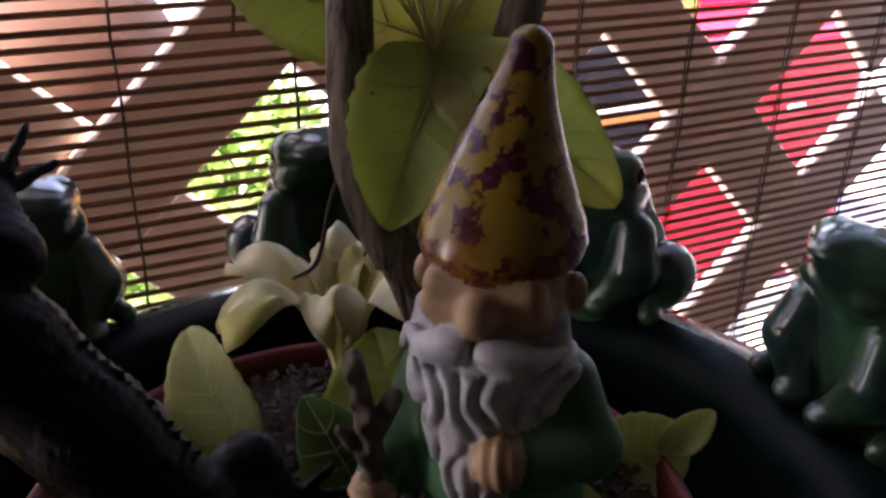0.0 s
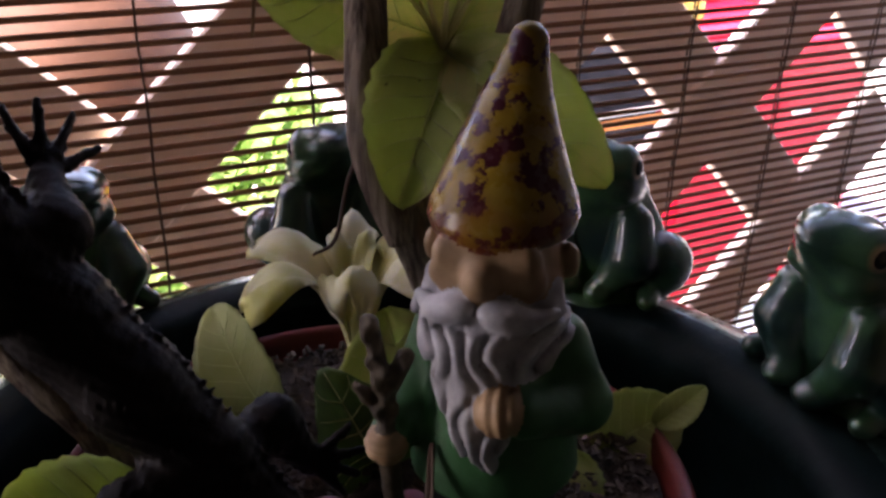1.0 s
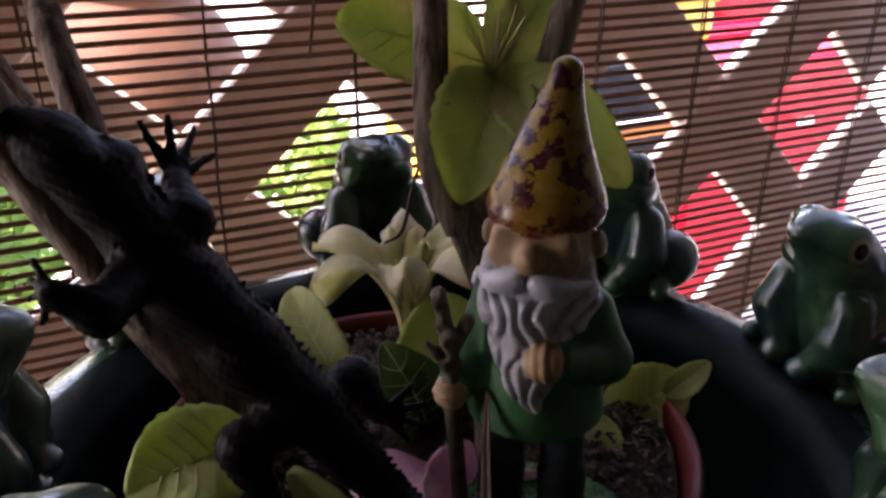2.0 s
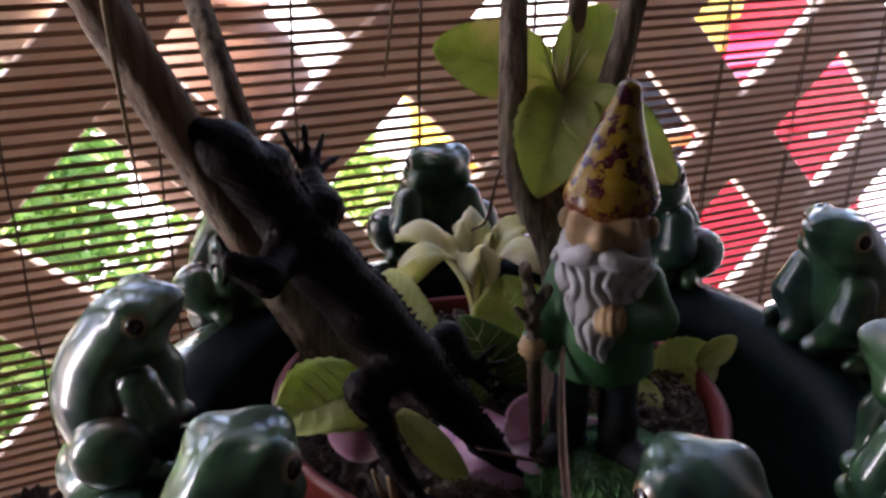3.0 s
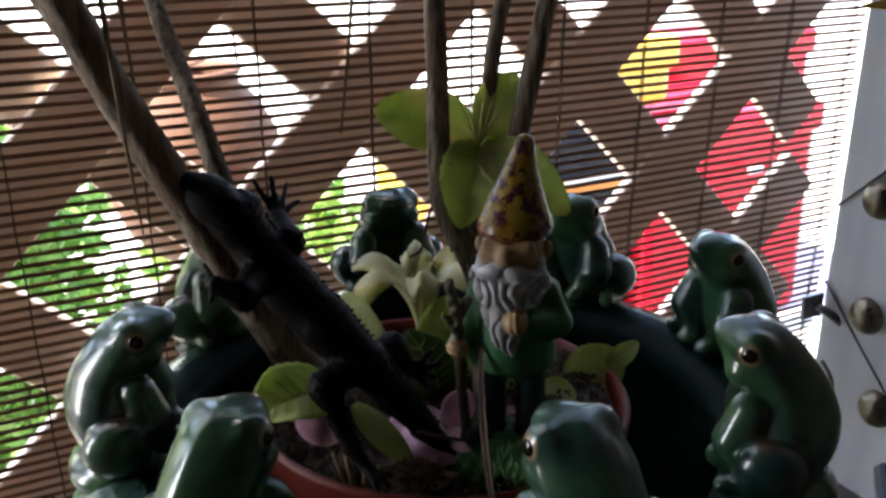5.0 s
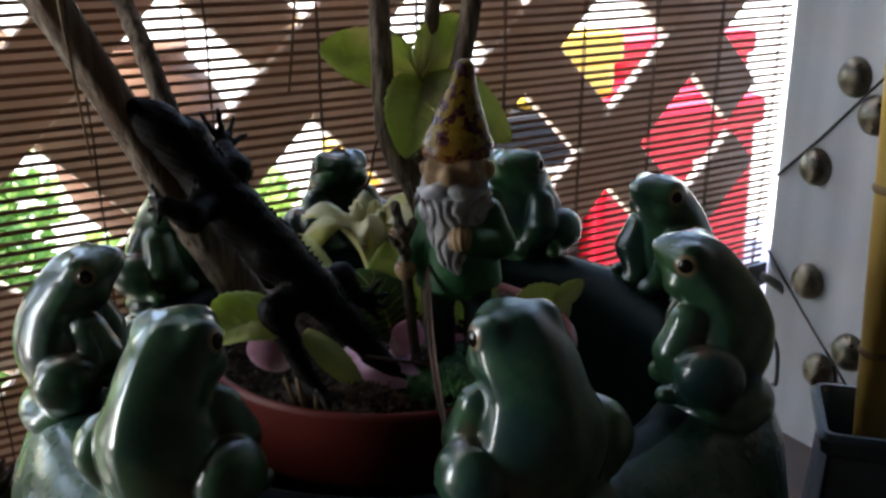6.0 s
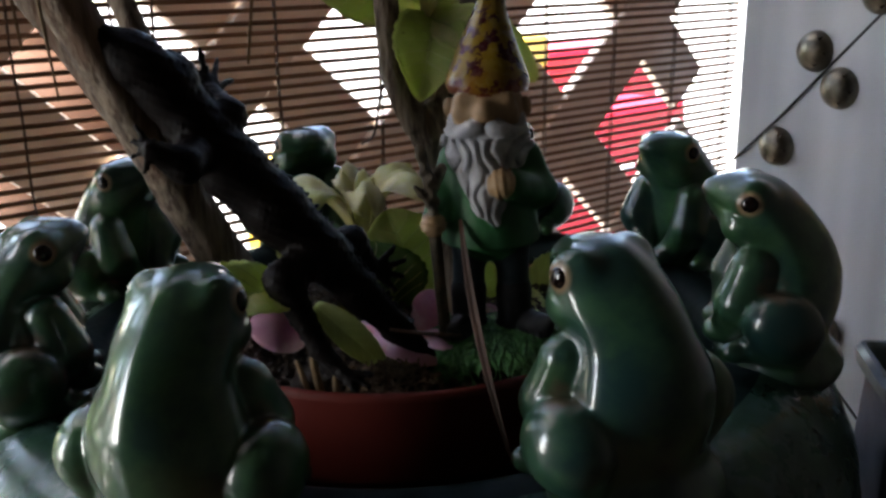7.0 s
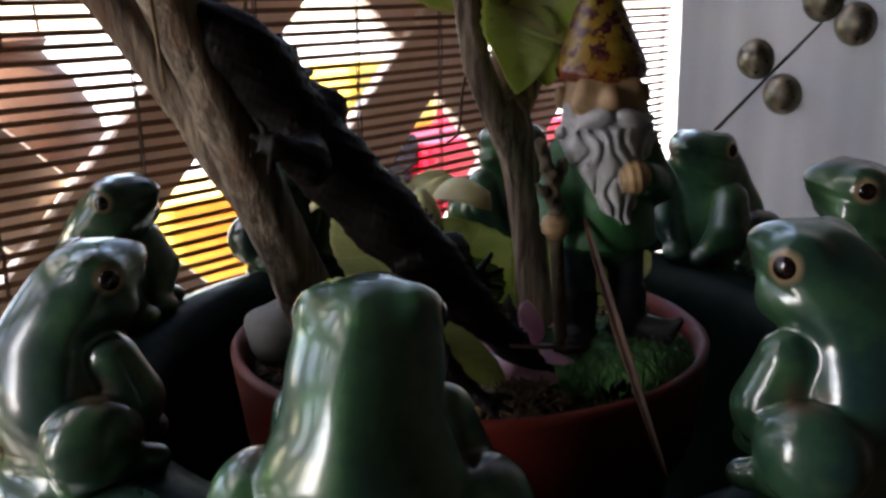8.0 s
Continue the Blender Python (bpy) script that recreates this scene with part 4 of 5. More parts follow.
def gnome_detail(P):
    x, y, z = P[..., 0], P[..., 1], P[..., 2]
    own = np.minimum.reduce([f(P) for f, mt, _ in gp if mt == 1])
    rest = np.minimum.reduce([f(P) for f, mt, _ in gp if mt != 1])
    beard = ((z < 0.0990) & (y < 0.004)) * np.clip((rest - own) / 0.0010, 0, 1)
    hand = np.exp(-(((x - 0.0068) / 0.006) ** 2 + ((y + 0.0205) / 0.006) ** 2 + ((z - 0.0828) / 0.006) ** 2))
    grip = np.exp(-(((x + 0.0205) / 0.0055) ** 2 + ((y + 0.0175) / 0.006) ** 2 + ((z - 0.066) / 0.0055) ** 2))
    w = x * 680 * (1 - 0.40 * (z - 0.085) / 0.03) + 1.2 * np.sin(z * 270 + x * 190) + 0.5 * np.sin(z * 480 - x * 420 + 1.0) + 0.5
    g = np.abs(np.sin(w)) ** 0.8
    base = np.clip((0.0215 - z) / 0.001, 0, 1) * (rest > -0.004)
    ang, rad = np.arctan2(y, x), np.hypot(x, y)
    tuft = np.sin(66 * ang + 2.4 * np.sin(560 * z + 13 * ang) + 1.6 * np.sin(31 * ang + 900 * rad)) * (0.75 + 0.25 * np.sin(700 * z + 300 * rad))
    wood = ((x < -0.0145) & (z < 0.105) & (z > 0.07) & (y < -0.0145)).astype(float)
    return (beard * (1 - np.clip(hand * 2, 0, 1)) * (0.0010 - 0.0022 * g) + hand * 0.0005 * np.sin(x * 2200 + 300 * z + 1) + grip * 0.0005 * np.cos(z * 2600)
            + base * 0.0009 * tuft + wood * 0.0007 * np.sin(900 * z) * np.sin(1300 * x + 400 * y))


gnome = skin("garden_gnome", gp, (-0.036, -0.028, -0.012), (0.037, 0.031, 0.160), 0.00068,
             [M_SKIN, M_BEARD, M_COAT, M_LEGS, M_BOOT, M_MOSS, M_STICK, M_HAT], gnome_detail)
gnome.matrix_world = Matrix.Translation(GN) @ pose(0, 0, 0, 0, 0, -18)
tagged(gnome, "small painted garden gnome with a mottled yellow hat and grey beard", "figurine")

# ---- the toy lizard on its branch ----
lz = [(-0.1300, 0.1500, 0.2195, 0.0040), (-0.1190, 0.1540, 0.2090, 0.0092), (-0.1090, 0.1565, 0.1980, 0.0106), (-0.1000, 0.1570, 0.1830, 0.0104), (-0.0885, 0.1555, 0.1670, 0.0118),
      (-0.0735, 0.1535, 0.1490, 0.0118), (-0.0575, 0.1520, 0.1305, 0.0098), (-0.0440, 0.1500, 0.1135, 0.0074), (-0.0305, 0.1475, 0.0985, 0.0054), (-0.0165, 0.1445, 0.0840, 0.0034), (-0.0080, 0.1425, 0.0780, 0.0020)]
lsp = spline(lz, 4)
lp = [cap(a[:3], b[:3], a[3], b[3], 0, 0.004) for a, b in zip(lz[:-1], lz[1:])]


def limb(*rows):
    return [cap(a[:3], b[:3], a[3], b[3], 0, 0.003) for a, b in zip(rows[:-1], rows[1:])]


def fingers(c, tips, r=0.0014):
    out = []
    for t in tips:
        mid = [(a + b) / 2 for a, b in zip(c, t)]
        out += [cap(c, mid, r * 1.3, r, 0, 0.0015), cap(mid, t, r * 0.95, r * 0.7, 0, 0.0008)]
    return out


lp += limb((-0.097, 0.156, 0.178, 0.0075), (-0.0885, 0.163, 0.1850, 0.0068), (-0.0940, 0.173, 0.1925, 0.0042))
lp += fingers((-0.0945, 0.174, 0.1935), ((-0.1050, 0.181, 0.2080), (-0.0975, 0.184, 0.2090), (-0.0915, 0.188, 0.2040), (-0.0865, 0.188, 0.1960)))
lp += [ell((-0.1130, 0.149, 0.2075), (0.0072, 0.0048, 0.0052), 0, 0.006), ell((-0.1050, 0.160, 0.2030), (0.0060, 0.0052, 0.0055), 0, 0.006)]
lp += limb((-0.100, 0.147, 0.175, 0.0072), (-0.1025, 0.129, 0.1735, 0.0058), (-0.1120, 0.1255, 0.1805, 0.0036))
lp += fingers((-0.1125, 0.1255, 0.1810), ((-0.1168, 0.1285, 0.1885), (-0.1195, 0.1285, 0.1838), (-0.1190, 0.1275, 0.1785), (-0.1150, 0.1235, 0.1735)), 0.0010)
lp += limb((-0.060, 0.147, 0.131, 0.0078), (-0.0735, 0.137, 0.1265, 0.0066), (-0.0620, 0.128, 0.1010, 0.0036), (-0.0545, 0.123, 0.0930, 0.0028))
lp += fingers((-0.0545, 0.122, 0.0930), ((-0.0440, 0.118, 0.0925), (-0.0455, 0.116, 0.0890), (-0.0500, 0.115, 0.0870)))
lp += limb((-0.055, 0.155, 0.126, 0.0074), (-0.0450, 0.167, 0.1300, 0.0065), (-0.0370, 0.168, 0.1170, 0.0038))
lp += fingers((-0.0365, 0.168, 0.1165), ((-0.0265, 0.172, 0.1250), (-0.0230, 0.170, 0.1190), (-0.0245, 0.168, 0.1130), (-0.0280, 0.166, 0.1080)))
for i in range(6, len(lsp) - 8):
    p, q = lsp[i], lsp[i + 1]
    for f in (0.0, 0.5):
        c = p + (q - p) * f
        dr = Vector(q[:3] - p[:3]).normalized()
        up = Vector((0.74, 0.20, 0.62))
        up = (up - dr * up.dot(dr)).normalized()
        c0 = Vector(c[:3]) + up * c[3] * 0.95
        lp.append(cap(tuple(c0), tuple(c0 + up * 0.0019 + dr * 0.0006), 0.0013, 0.0006, 0, 0.0008))


def lizard_detail(P):
    x, y, z = P[..., 0], P[..., 1], P[..., 2]
    u, v = 0.62 * x - 0.78 * z, 0.78 * x + 0.62 * z
    return -0.00055 * np.clip(np.sin(1500 * u) * np.sin(1700 * v + 750 * u) + 0.3 * np.sin(1700 * y), 0, 1)


lizard = skin("toy_lizard", lp, (-0.152, 0.108, 0.072), (-0.004, 0.194, 0.230), 0.0011, [M_LIZ], lizard_detail)
tagged(lizard, "black rubber toy lizard clinging to the bare branch", "figurine")

# ---- the bare branches and the leafy stem ----
driftwood = thing("branch", "bare grey-brown forked branch stuck in the soil", "branch", (-0.078, 0.205, 0.074))


def limb_mesh(name, rows, mtl, parent, seg=18, rough=0.09, freq=70.0, ridge=0.035, seed=0.0):
    o = Vector(parent.location)
    V, F = tube([(*(Vector(r[:3]) - o), r[3]) for r in rows], seg, 10, rough, freq, ridge, seed)
    return mesh_ob(name, V, F, mtl, parent)


limb_mesh("main_limb", [(-0.078, 0.205, 0.070, 0.0105), (-0.092, 0.190, 0.108, 0.0105), (-0.108, 0.174, 0.150, 0.0095), (-0.126, 0.158, 0.200, 0.0088), (-0.145, 0.143, 0.250, 0.0080), (-0.160, 0.128, 0.300, 0.0076), (-0.178, 0.112, 0.360, 0.0070)], M_BARK, driftwood)
limb_mesh("side_limb", [(-0.096, 0.186, 0.122, 0.0080), (-0.118, 0.182, 0.165, 0.0074), (-0.140, 0.185, 0.205, 0.0070), (-0.168, 0.192, 0.250, 0.0066), (-0.199, 0.200, 0.300, 0.0062), (-0.235, 0.21, 0.36, 0.0056)], M_BARK, driftwood, seed=4.0)
limb_mesh("upper_twig", [(-0.112, 0.168, 0.172, 0.0055), (-0.116, 0.172, 0.205, 0.0052), (-0.127, 0.182, 0.238, 0.0047), (-0.146, 0.212, 0.272, 0.0044), (-0.163, 0.240, 0.305, 0.0042), (-0.185, 0.27, 0.36, 0.0038)], M_BARK, driftwood, 14, seed=8.0)

plant = thing("potted_plant", "woody stemmed plant with a few large lime-green leaves", "plant", (-0.005, 0.186, 0.076))
limb_mesh("trunk", [(0.0012, 0.188, 0.070, 0.0086), (0.0007, 0.191, 0.100, 0.0074), (-0.0010, 0.1957, 0.146, 0.0072), (-0.0065, 0.1950, 0.1695, 0.0088), (-0.0100, 0.1950, 0.181, 0.0070)], M_BARK, plant, 20, 0.08, 90.0, 0.05)
limb_mesh("stem", [(-0.0098, 0.1940, 0.171, 0.0074), (-0.0170, 0.1945, 0.185, 0.0062), (-0.0208, 0.1975, 0.203, 0.0055), (-0.021, 0.210, 0.250, 0.0051), (-0.022, 0.223, 0.300, 0.0049), (-0.022, 0.24, 0.38, 0.0046)], M_BARK, plant, 16, 0.07, 90.0, 0.05, 2.0)
limb_mesh("stem", [(-0.0085, 0.1940, 0.170, 0.0072), (0.0040, 0.2000, 0.189, 0.0057), (0.017, 0.207, 0.222, 0.0050), (0.026, 0.212, 0.262, 0.0048), (0.036, 0.22, 0.305, 0.0046), (0.052, 0.23, 0.38, 0.0044)], M_BARK, plant, 16, 0.07, 90.0, 0.05, 5.0)
limb_mesh("stem", [(-0.0085, 0.1970, 0.170, 0.0062), (-0.002, 0.211, 0.195, 0.0047), (0.002, 0.224, 0.225, 0.0042), (0.009, 0.235, 0.270, 0.0040), (0.020, 0.245, 0.31, 0.0040), (0.03, 0.26, 0.38, 0.0038)], M_BARK, plant, 14, 0.07, 90.0, 0.05, 7.0)


def leaf_on(parent, name, mtl, label="", **kw):
    o = Vector(parent.location)
    ends = (Vector(kw.pop("base")) - o, Vector(kw.pop("tip")) - o)
    V, F = leaf(*ends, **kw)
    ob = mesh_ob(name, V, F, mtl, parent, label=label)
    ribs(ob, *ends, **kw)
    return ob


RO = Vector((-0.002, 0.208, 0.216))
leaf_on(plant, "leaf", M_LEAF, base=RO + Vector((0, 0.014, 0)), tip=(-0.0515, 0.219, 0.231), width=0.032, face=(0.1, -0.85, 0.5), curl=0.06, shape=1.0)
leaf_on(plant, "leaf", M_LEAF_S, base=RO + Vector((0.003, 0, 0)), tip=(-0.0125, 0.178, 0.1845), width=0.032, face=(-0.1, -0.95, 0.25), curl=0.10, cup=0.12, shape=0.85, wave=0.07)
leaf_on(plant, "leaf", M_LEAF, base=RO, tip=(0.0380, 0.179, 0.190), width=0.026, face=(0.1, -0.9, 0.4), curl=0.10, shape=0.9)
leaf_on(plant, "leaf", M_LEAF, base=RO + Vector((0.002, 0.002, 0)), tip=(0.020, 0.238, 0.243), width=0.028, face=(0, -0.9, 0.4), curl=0.06)
leaf_on(plant, "leaf", M_LEAF, base=RO, tip=(0.010, 0.194, 0.184), width=0.022, face=(0.1, -0.95, 0.3), curl=0.08)
for k in range(9):
    a = k * 0.7
    o = Vector(plant.location)
    V, F = tube([(*(RO - o), 0.0008), (*(RO - o + Vector((0.004 * math.cos(a), -0.004 + 0.003 * math.sin(a), 0.008))), 0.0007), (*(RO - o + Vector((0.009 * math.cos(a), -0.006 + 0.004 * math.sin(a), 0.018 + 0.004 * math.sin(3 * a)))), 0.0004)], 6, 4)
    mesh_ob("shoot", V, F, M_PETAL, plant)

# ---- the cream flower ----
flower = thing("cream_flower", "pale cream and yellow trumpet flower on a short stalk", "flower", (-0.036, 0.238, 0.078))
FO = Vector(flower.location)
F0, F1 = Vector((-0.032, 0.252, 0.098)), Vector((-0.035, 0.256, 0.138))
V, F = tube([(*(Vector((-0.031, 0.246, 0.074)) - FO), 0.0028), (*(Vector((-0.0315, 0.249, 0.088)) - FO), 0.0032), (*(F0 - FO), 0.0042)], 12, 6)
mesh_ob("stalk", V, F, M_LEAF, flower)
FA = (F1 - F0)
FL = FA.length
FA.normalize()
FV = FA.cross(Vector((1, 0, 0))).normalized()
FU = FV.cross(FA)


def petal(a0, flare, droop, wide, seed):
    """One lobe of the trumpet: a narrow tube that opens, flares and rolls back at its tip."""
    V, F = [], []
    n, m = 20, 12
    for layer in (0, 0.0006):
        for i in range(n + 1):
            u = i / n
            r = 0.0042 + flare * u ** 1.7
            h = FL * (1.9 * u - droop * u ** 3)
            half = wide * (1.0 - 0.10 * u) * math.sqrt(max(0.03, 1.0 - (max(0.0, u - 0.55) / 0.455) ** 2.4))
            for j in range(m + 1):
                v = 2 * j / m - 1
                a = a0 + half * v
                k = 0.0026 * u * math.sin(4 * v + 6 * u + seed) - 0.0055 * u * v * v + 0.0020 * u * u * math.sin(17 * v + 3 * seed) * abs(v) + 0.0012 * u * math.exp(-(v / 0.15) ** 2)
                p = F0 + FA * (h + k) + (FU * math.cos(a) + FV * math.sin(a)) * (r - layer)
                V.append(tuple(p - FO))
    k = (n + 1) * (m + 1)
    q = lambda i, j: i * (m + 1) + j
    for i in range(n):
        for j in range(m):
            F.append((q(i, j), q(i, j + 1), q(i + 1, j + 1), q(i + 1, j)))
            F.append((k + q(i, j), k + q(i + 1, j), k + q(i + 1, j + 1), k + q(i, j + 1)))
        F.append((q(i, 0), q(i + 1, 0), k + q(i + 1, 0), k + q(i, 0)))
        F.append((q(i, m), k + q(i, m), k + q(i + 1, m), q(i + 1, m)))
    for j in range(m):
        F.append((q(n, j), q(n, j + 1), k + q(n, j + 1), k + q(n, j)))
    return mesh_ob("petal", V, F, M_PETAL, flower)


# each lobe: the way it points, how far it flares, how much its tip rolls down, its width
for turn, flare, droop, wide in ((207, 0.035, 1.17, 0.56), (275, 0.023, 1.14, 0.66), (332, 0.037, 1.14, 0.52), (152, 0.038, 0.96, 0.58),
                                 (93, 0.028, 0.88, 0.54), (35, 0.035, 0.98, 0.54), (118, 0.013, 0.98, 0.60), (62, 0.012, 1.02, 0.60)):
    petal(radians(turn), flare, droop, wide, turn * 0.03)
for k in range(5):
    a = k * 1.256
    V, F = tube([(*(F0 - FO), 0.0007), (*(F1 - FO - FA * 0.008 + FU * 0.004 * math.cos(a) + FV * 0.004 * math.sin(a)), 0.0005)], 6, 2)
    mesh_ob("stamen", V, F, M_PETAL, flower)


def loose_leaf(name, label, category, mtl, base, tip, ribbed=False, **kw):
    o = Vector(base)
    V, F = leaf((0, 0, 0), Vector(tip) - o, **kw)
    ob = mesh_ob(name, V, F, mtl)
    ob.location = o
    if ribbed:
        ribs(ob, (0, 0, 0), Vector(tip) - o, **kw)
    return tagged(ob, label, category)


loose_leaf("green_leaf", "fresh green rounded leaf beside the lizard", "leaf", M_LEAF, (-0.072, 0.150, 0.119), (-0.103, 0.125, 0.119), ribbed=True, width=0.034, face=(-0.35, -0.65, 0.65), curl=0.10, cup=0.06, vein=0.02)
loose_leaf("upright_leaf", "pale speckled yellow-green leaf standing by the branch", "leaf", M_LEAF_P, (-0.053, 0.198, 0.106), (-0.0735, 0.221, 0.134), ribbed=True, width=0.025, face=(-0.15, -0.95, 0.25), curl=0.06, cup=0.1, blunt=0.5)
loose_leaf("curled_leaf", "curled green leaf near the lizard's foot", "leaf", M_LEAF_D, (-0.024, 0.212, 0.080), (-0.040, 0.214, 0.116), ribbed=True, width=0.030, face=(0.2, -0.8, 0.5), curl=0.3, cup=0.4)
loose_leaf("ground_leaf", "large lime-green leaf behind the trunk", "leaf", M_LEAF, (-0.008, 0.228, 0.078), (-0.022, 0.238, 0.124), ribbed=True, width=0.048, face=(0, -0.9, 0.4), curl=0.1, cup=0.1)
loose_leaf("ground_leaf", "large lime-green leaf behind the trunk", "leaf", M_LEAF, (0.014, 0.214, 0.078), (0.022, 0.230, 0.116), ribbed=True, width=0.036, face=(0, -0.9, 0.4), curl=0.1, cup=0.1)
loose_leaf("side_leaf", "pale lime-green leaf leaning on the pot's rim", "leaf", M_LEAF_P, (0.046, 0.228, 0.072), (0.079, 0.238, 0.086), ribbed=True, width=0.032, face=(0.1, -0.85, 0.5), curl=0.08, cup=0.1, vein=0.02)
loose_leaf("side_leaf", "small pointed lime-green leaf at the pot's rim", "leaf", M_LEAF_P, (0.070, 0.232, 0.082), (0.087, 0.236, 0.095), ribbed=True, width=0.012, face=(0, -0.8, 0.6), curl=0.1, cup=0.1)
loose_leaf("low_leaf", "yellow-green leaf hanging inside the pot", "leaf", M_LEAF, (0.034, 0.214, 0.086), (0.038, 0.196, 0.068), ribbed=True, width=0.024, face=(0.2, -0.9, 0.3), curl=0.1, cup=0.1)
loose_leaf("low_leaf", "yellow-green narrow leaf under the lizard's tail", "leaf", M_LEAF_P, (-0.062, 0.146, 0.112), (-0.036, 0.140, 0.084), ribbed=True, width=0.013, face=(0, -0.8, 0.5), curl=0.05, cup=0.1)

# mauve petals round the trunk's foot
for b, t, w, f in (((-0.012, 0.176, 0.079), (-0.034, 0.138, 0.088), 0.040, (-0.1, -0.4, 0.9)), ((-0.004, 0.170, 0.079), (-0.010, 0.138, 0.091), 0.034, (0.1, -0.5, 0.9)),
                   ((-0.016, 0.184, 0.080), (-0.046, 0.164, 0.087), 0.034, (-0.3, -0.3, 0.9)), ((-0.006, 0.176, 0.084), (-0.022, 0.156, 0.102), 0.026, (-0.1, -0.8, 0.6)),
                   ((0.004, 0.178, 0.080), (0.010, 0.164, 0.098), 0.024, (0.2, -0.8, 0.5)), ((-0.066, 0.141, 0.102), (-0.087, 0.138, 0.110), 0.020, (-0.3, -0.6, 0.7))):
    loose_leaf("mauve_petal", "fallen mauve-pink petal on the soil", "petal", M_PINK, b, t, width=w, face=f, curl=0.20, cup=-0.16, shape=0.95, teeth=0.0, wave=0.015, fold=0.0, vein=0.002, blunt=0.5)

# dry bits: a long reddish blade, straw tufts, hanging dry stalks
loose_leaf("dry_leaf", "long dry reddish-brown blade hanging over the pot rim", "dry leaf", M_DRY, (-0.004, 0.141, 0.143), (0.004, 0.098, 0.060), width=0.0036, face=(-0.5, -0.8, 0), curl=0.05, cup=0.3, n=24, m=4)
rg = random.Random(21)
for x, y, dx, r, top in ((-0.062, 0.131, -0.003, 0.0017, 0.097), (-0.0575, 0.129, 0.001, 0.0014, 0.094), (-0.053, 0.128, 0.003, 0.0018, 0.092), (-0.066, 0.134, -0.005, 0.0012, 0.095)):
    strand("dry_stub", [(x, y, 0.074, r), (x + dx * 0.5, y, 0.085, r * 0.95), (x + dx, y - 0.001, top, r * 0.7)], M_STRAW, "short broken dry stem standing in the soil", "stem", 8, 5, rough=0.15, freq=300.0)
V, F = [], []
for k in range(420):
    r, a = math.sqrt(rg.random()), rg.uniform(0, 6.283)
    c = Vector((-0.036 + 0.021 * r * math.cos(a), 0.131 + 0.012 * r * math.sin(a), 0.0775 + 0.010 * (1 - r * r) + rg.uniform(0, 0.003)))
    d = Vector((rg.uniform(-1, 1), rg.uniform(-1, 1), rg.uniform(-0.5, 0.7))).normalized() * rg.uniform(0.0012, 0.0038)
    v, f = tube([(*(c - d), rg.uniform(0.0003, 0.0009)), (*(c + d), rg.uniform(0.0002, 0.0006))], 5, 1)
    o = len(V)
    V += v
    F += [tuple(i + o for i in q) for q in f]
tagged(mesh_ob("mulch_heap", V, F, M_FIBRE, None, False), "small heap of pale dry fibres and bark crumbs on the soil", "mulch", "", "stuff")
strand("dry_stalk", [(-0.1450, 0.130, 0.40, 0.0013), (-0.1432, 0.130, 0.300, 0.0012), (-0.1420, 0.130, 0.2425, 0.0009), (-0.1400, 0.130, 0.198, 0.0004)], M_STRAW, "long thin dry stalk hanging over the branch", "stalk", 6, 5)
strand("dry_stalk", [(-0.205, 0.30, 0.36, 0.0013), (-0.196, 0.30, 0.283, 0.0012), (-0.1927, 0.30, 0.205, 0.0008)], M_STRAW, "thin dry stalk hanging down before the blind", "stalk", 6, 5)
strand("dry_stalk", [(-0.066, 0.352, 0.36, 0.0014), (-0.073, 0.356, 0.27, 0.0013), (-0.085, 0.362, 0.188, 0.0008)], M_STRAW, "thin dry stalk hanging down before the blind", "stalk", 6, 5)
strand("twig", [(-0.034, 0.140, 0.1010, 0.0007), (-0.020, 0.138, 0.0985, 0.0008), (-0.006, 0.137, 0.0965, 0.0006)], M_DRY, "thin dark twig lying across the mauve petals", "twig", 6, 4)
strand("dry_tendril", [(-0.019, 0.20, 0.20, 0.0006), (-0.026, 0.196, 0.186, 0.0006), (-0.030, 0.192, 0.170, 0.0006), (-0.036, 0.190, 0.166, 0.0004)], M_DRY, "thin dry curled tendril on the stem", "tendril", 6, 5)

# ---- the blue planter with its cane, and the rest beside the bowl ----
blue = thing("blue_planter", "square blue glazed ceramic planter holding a yellow bamboo cane", "planter", (0.213, 0.139, TABLE))


def square_pot(h, top, bot, wall):
    V, F = [], []
    rings = [(bot, 0.0), (top - 0.004, h - 0.014), (top, h - 0.010), (top + 0.001, h - 0.003), (top - 0.001, h), (top - wall + 0.001, h), (top - wall, h - 0.003), (top - wall - 0.002, h - 0.03), (bot - wall, 0.01)]
    for w, z in rings:
        c = 0.16 * w
        for sx, sy in ((1, 1), (-1, 1), (-1, -1), (1, -1)):
            for k in range(4):
                a = math.atan2(sy, sx) - math.pi / 4 + math.pi / 2 * k / 3
                V.append((sx * (w - c) + c * math.cos(a), sy * (w - c) + c * math.sin(a), z))
    n = 16
    for i in range(len(rings) - 1):
        for k in range(n):
            F.append((i * n + k, i * n + (k + 1) % n, (i + 1) * n + (k + 1) % n, (i + 1) * n + k))
    F.append(tuple(range(n))[::-1])
    F.append(tuple((len(rings) - 1) * n + k for k in range(n)))
    return V, F


V, F = square_pot(0.1415, 0.028, 0.031, 0.004)
_b = mesh_ob("body", V, F, M_BLUE, blue, False)
_b.rotation_euler = (0, 0, radians(-20))
part("soil", box(-0.0225, 0.0225, -0.0225, 0.0225, 0.05, 0.105, 0.004, pose(0, 0, 0, 0, 0, -20)), M_SOIL, blue)


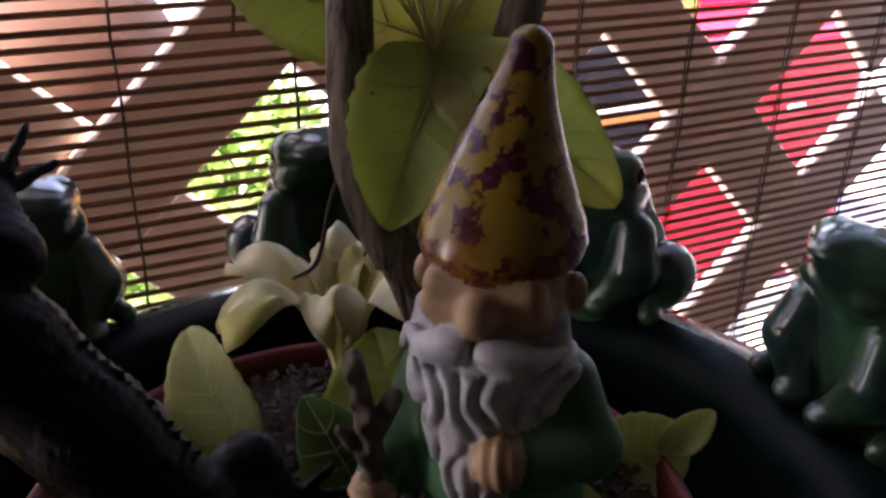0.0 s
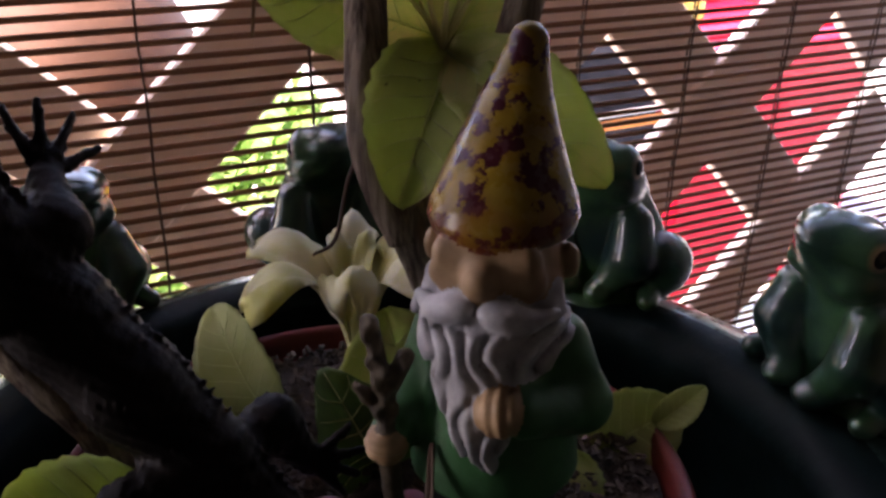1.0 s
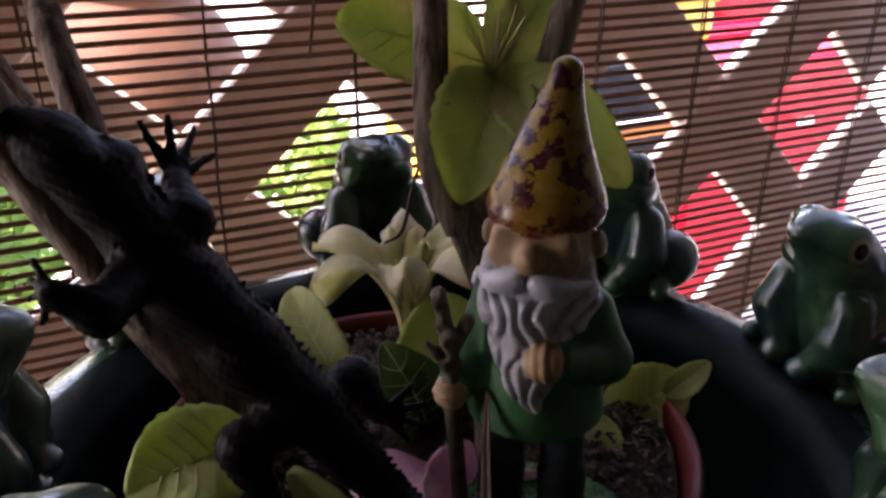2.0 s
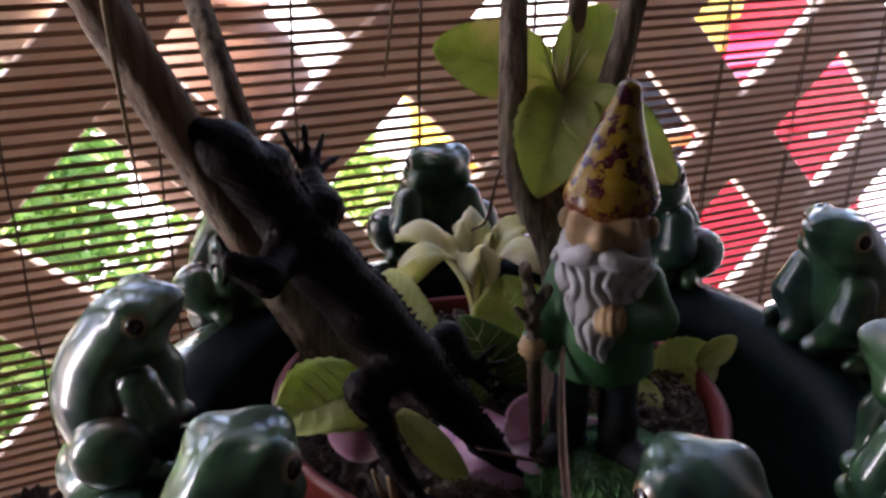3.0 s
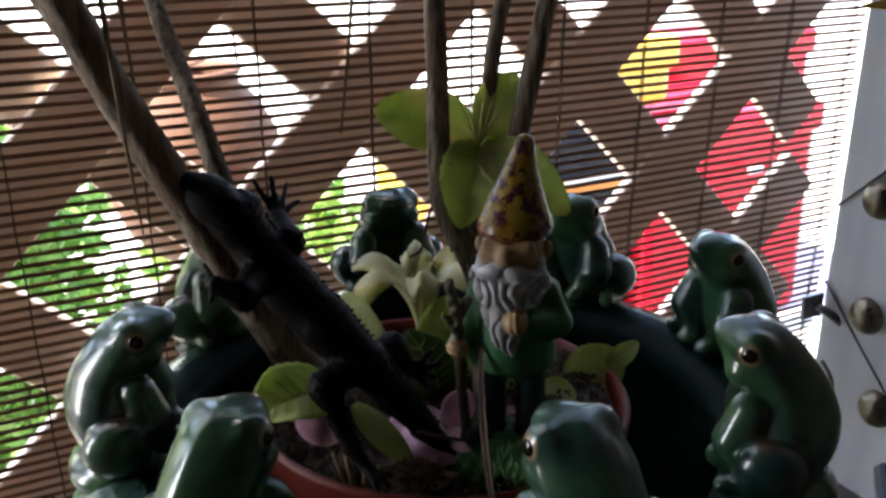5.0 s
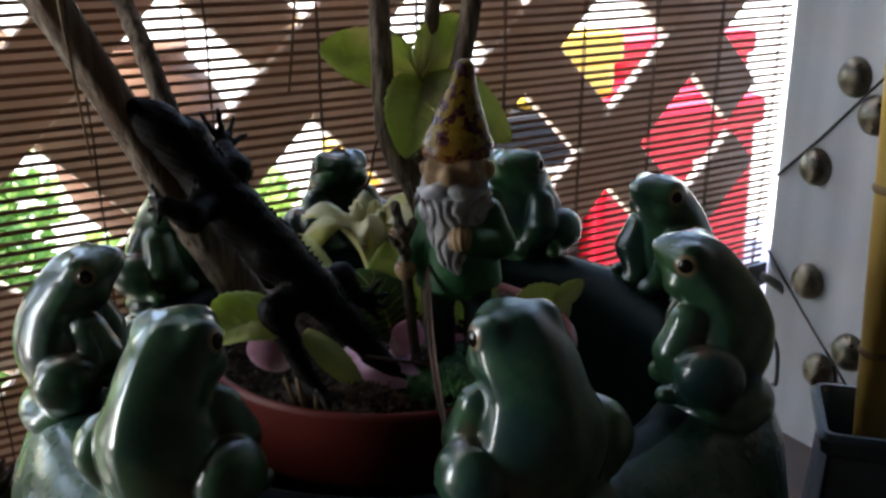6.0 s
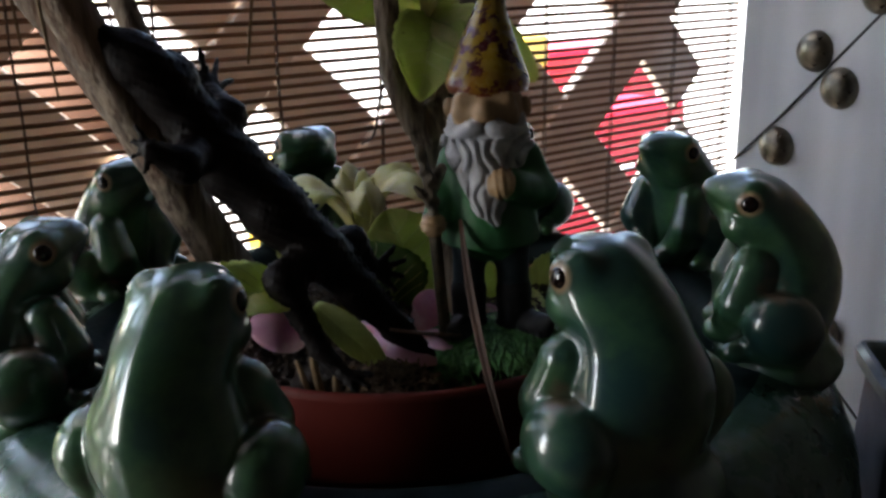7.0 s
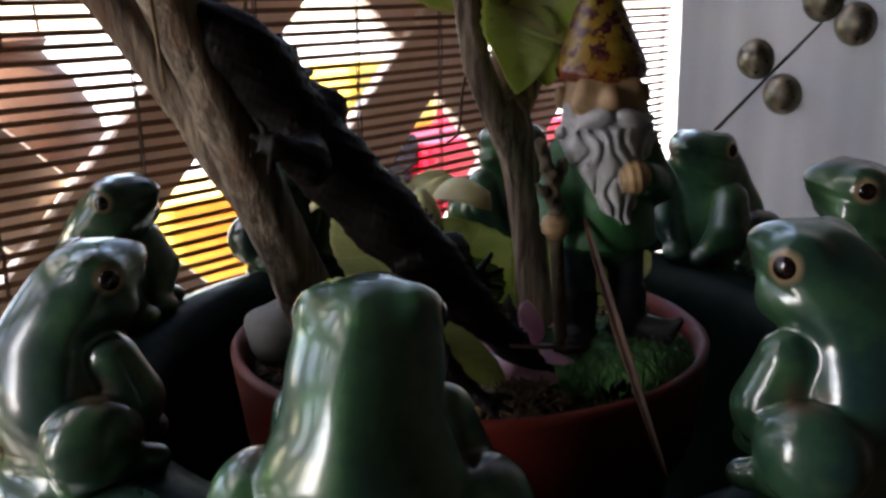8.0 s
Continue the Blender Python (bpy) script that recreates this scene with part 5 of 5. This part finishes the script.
def cane(x, y, z0, dx, dy, z1, r):
    root = tagged(mesh_ob("bamboo_cane", *tube([(0, 0, 0, r), (dx * 0.5, dy * 0.5, (z1 - z0) * 0.5, r * 0.97), (dx, dy, z1 - z0, r * 0.93)], 16, 8), M_CANE), "yellow bamboo cane standing in the blue planter", "cane")
    root.location = (x, y, z0)
    for f in (0.22, 0.48, 0.74):
        V, F = lathe([(r * 0.97, -0.0022), (r * 1.10, -0.0008), (r * 1.10, 0.0006), (r * 0.97, 0.0020)], 16, c=(dx * f, dy * f, (z1 - z0) * f))
        mesh_ob("node", V, F, M_STRAW, root)


cane(0.2130, 0.142, 0.020, -0.012, 0.004, 0.330, 0.0080)
loose_leaf("strap_leaf", "yellowed strap leaf reaching in front of the panel", "leaf", M_CANE, (0.230, 0.2, 0.270), (0.1690, 0.2, 0.2772), width=0.008, face=(0, -0.8, 0.6), curl=0.05, cup=0.2)
loose_leaf("strap_leaf", "long green strap leaf hanging before the blind", "leaf", M_LEAF, (-0.2490, 0.247, 0.40), (-0.2520, 0.2474, 0.203), width=0.008, face=(0.1, -1, 0), curl=0.04, cup=0.2, n=20)

cone = thing("seed_head", "dark brown shaggy seed head lying on the table", "seed head", (-0.265, 0.235, TABLE))
rg = random.Random(5)
for k in range(46):
    a, b = rg.uniform(0, 6.283), rg.uniform(0.0, 1.0)
    d = Vector((math.cos(a) * math.sqrt(1 - b * b), math.sin(a) * math.sqrt(1 - b * b), b))
    c = Vector((0, 0, 0.030)) + d * 0.018
    V, F = leaf(c, c + d * 0.026 + Vector((0, 0, 0.006)), 0.014, (-d.x * 0.2, -d.y * 0.2, 1), 4, 0.001, 5, curl=0.1, cup=0.3)
    mesh_ob("scale", V, F, M_CONE, cone)
mesh_ob("core", *lathe([(0.0005, 0.0), (0.018, 0.0), (0.026, 0.012), (0.026, 0.035), (0.015, 0.05), (0.0005, 0.055)], 20), M_CONE, cone)

# small hardware by the panel's edge
latch = thing("latch", "small grey metal latch by the panel's edge", "latch", wl(0.60, -0.03, -0.045))
part("plate", box(-0.012, 0.014, -0.002, 0.002, -0.012, 0.012, 0.001, pose(0, 0, 0, 0, 0, 26)), M_STEEL, latch)
mesh_ob("arm", *tube([(0.004, -0.004, 0.002, 0.004), (0.022, -0.008, -0.010, 0.0045), (0.034, -0.012, -0.022, 0.003)], 10, 5), M_STEEL, latch)
strand("hook", on_panel([(0.018, 0.004, -0.104), (0.040, 0.012, -0.108), (0.048, 0.014, -0.122), (0.046, 0.010, -0.150), (0.036, 0.004, -0.158)], 0.0022), M_WIRE, "small black bent hook on the panel", "hook", 8, 6)
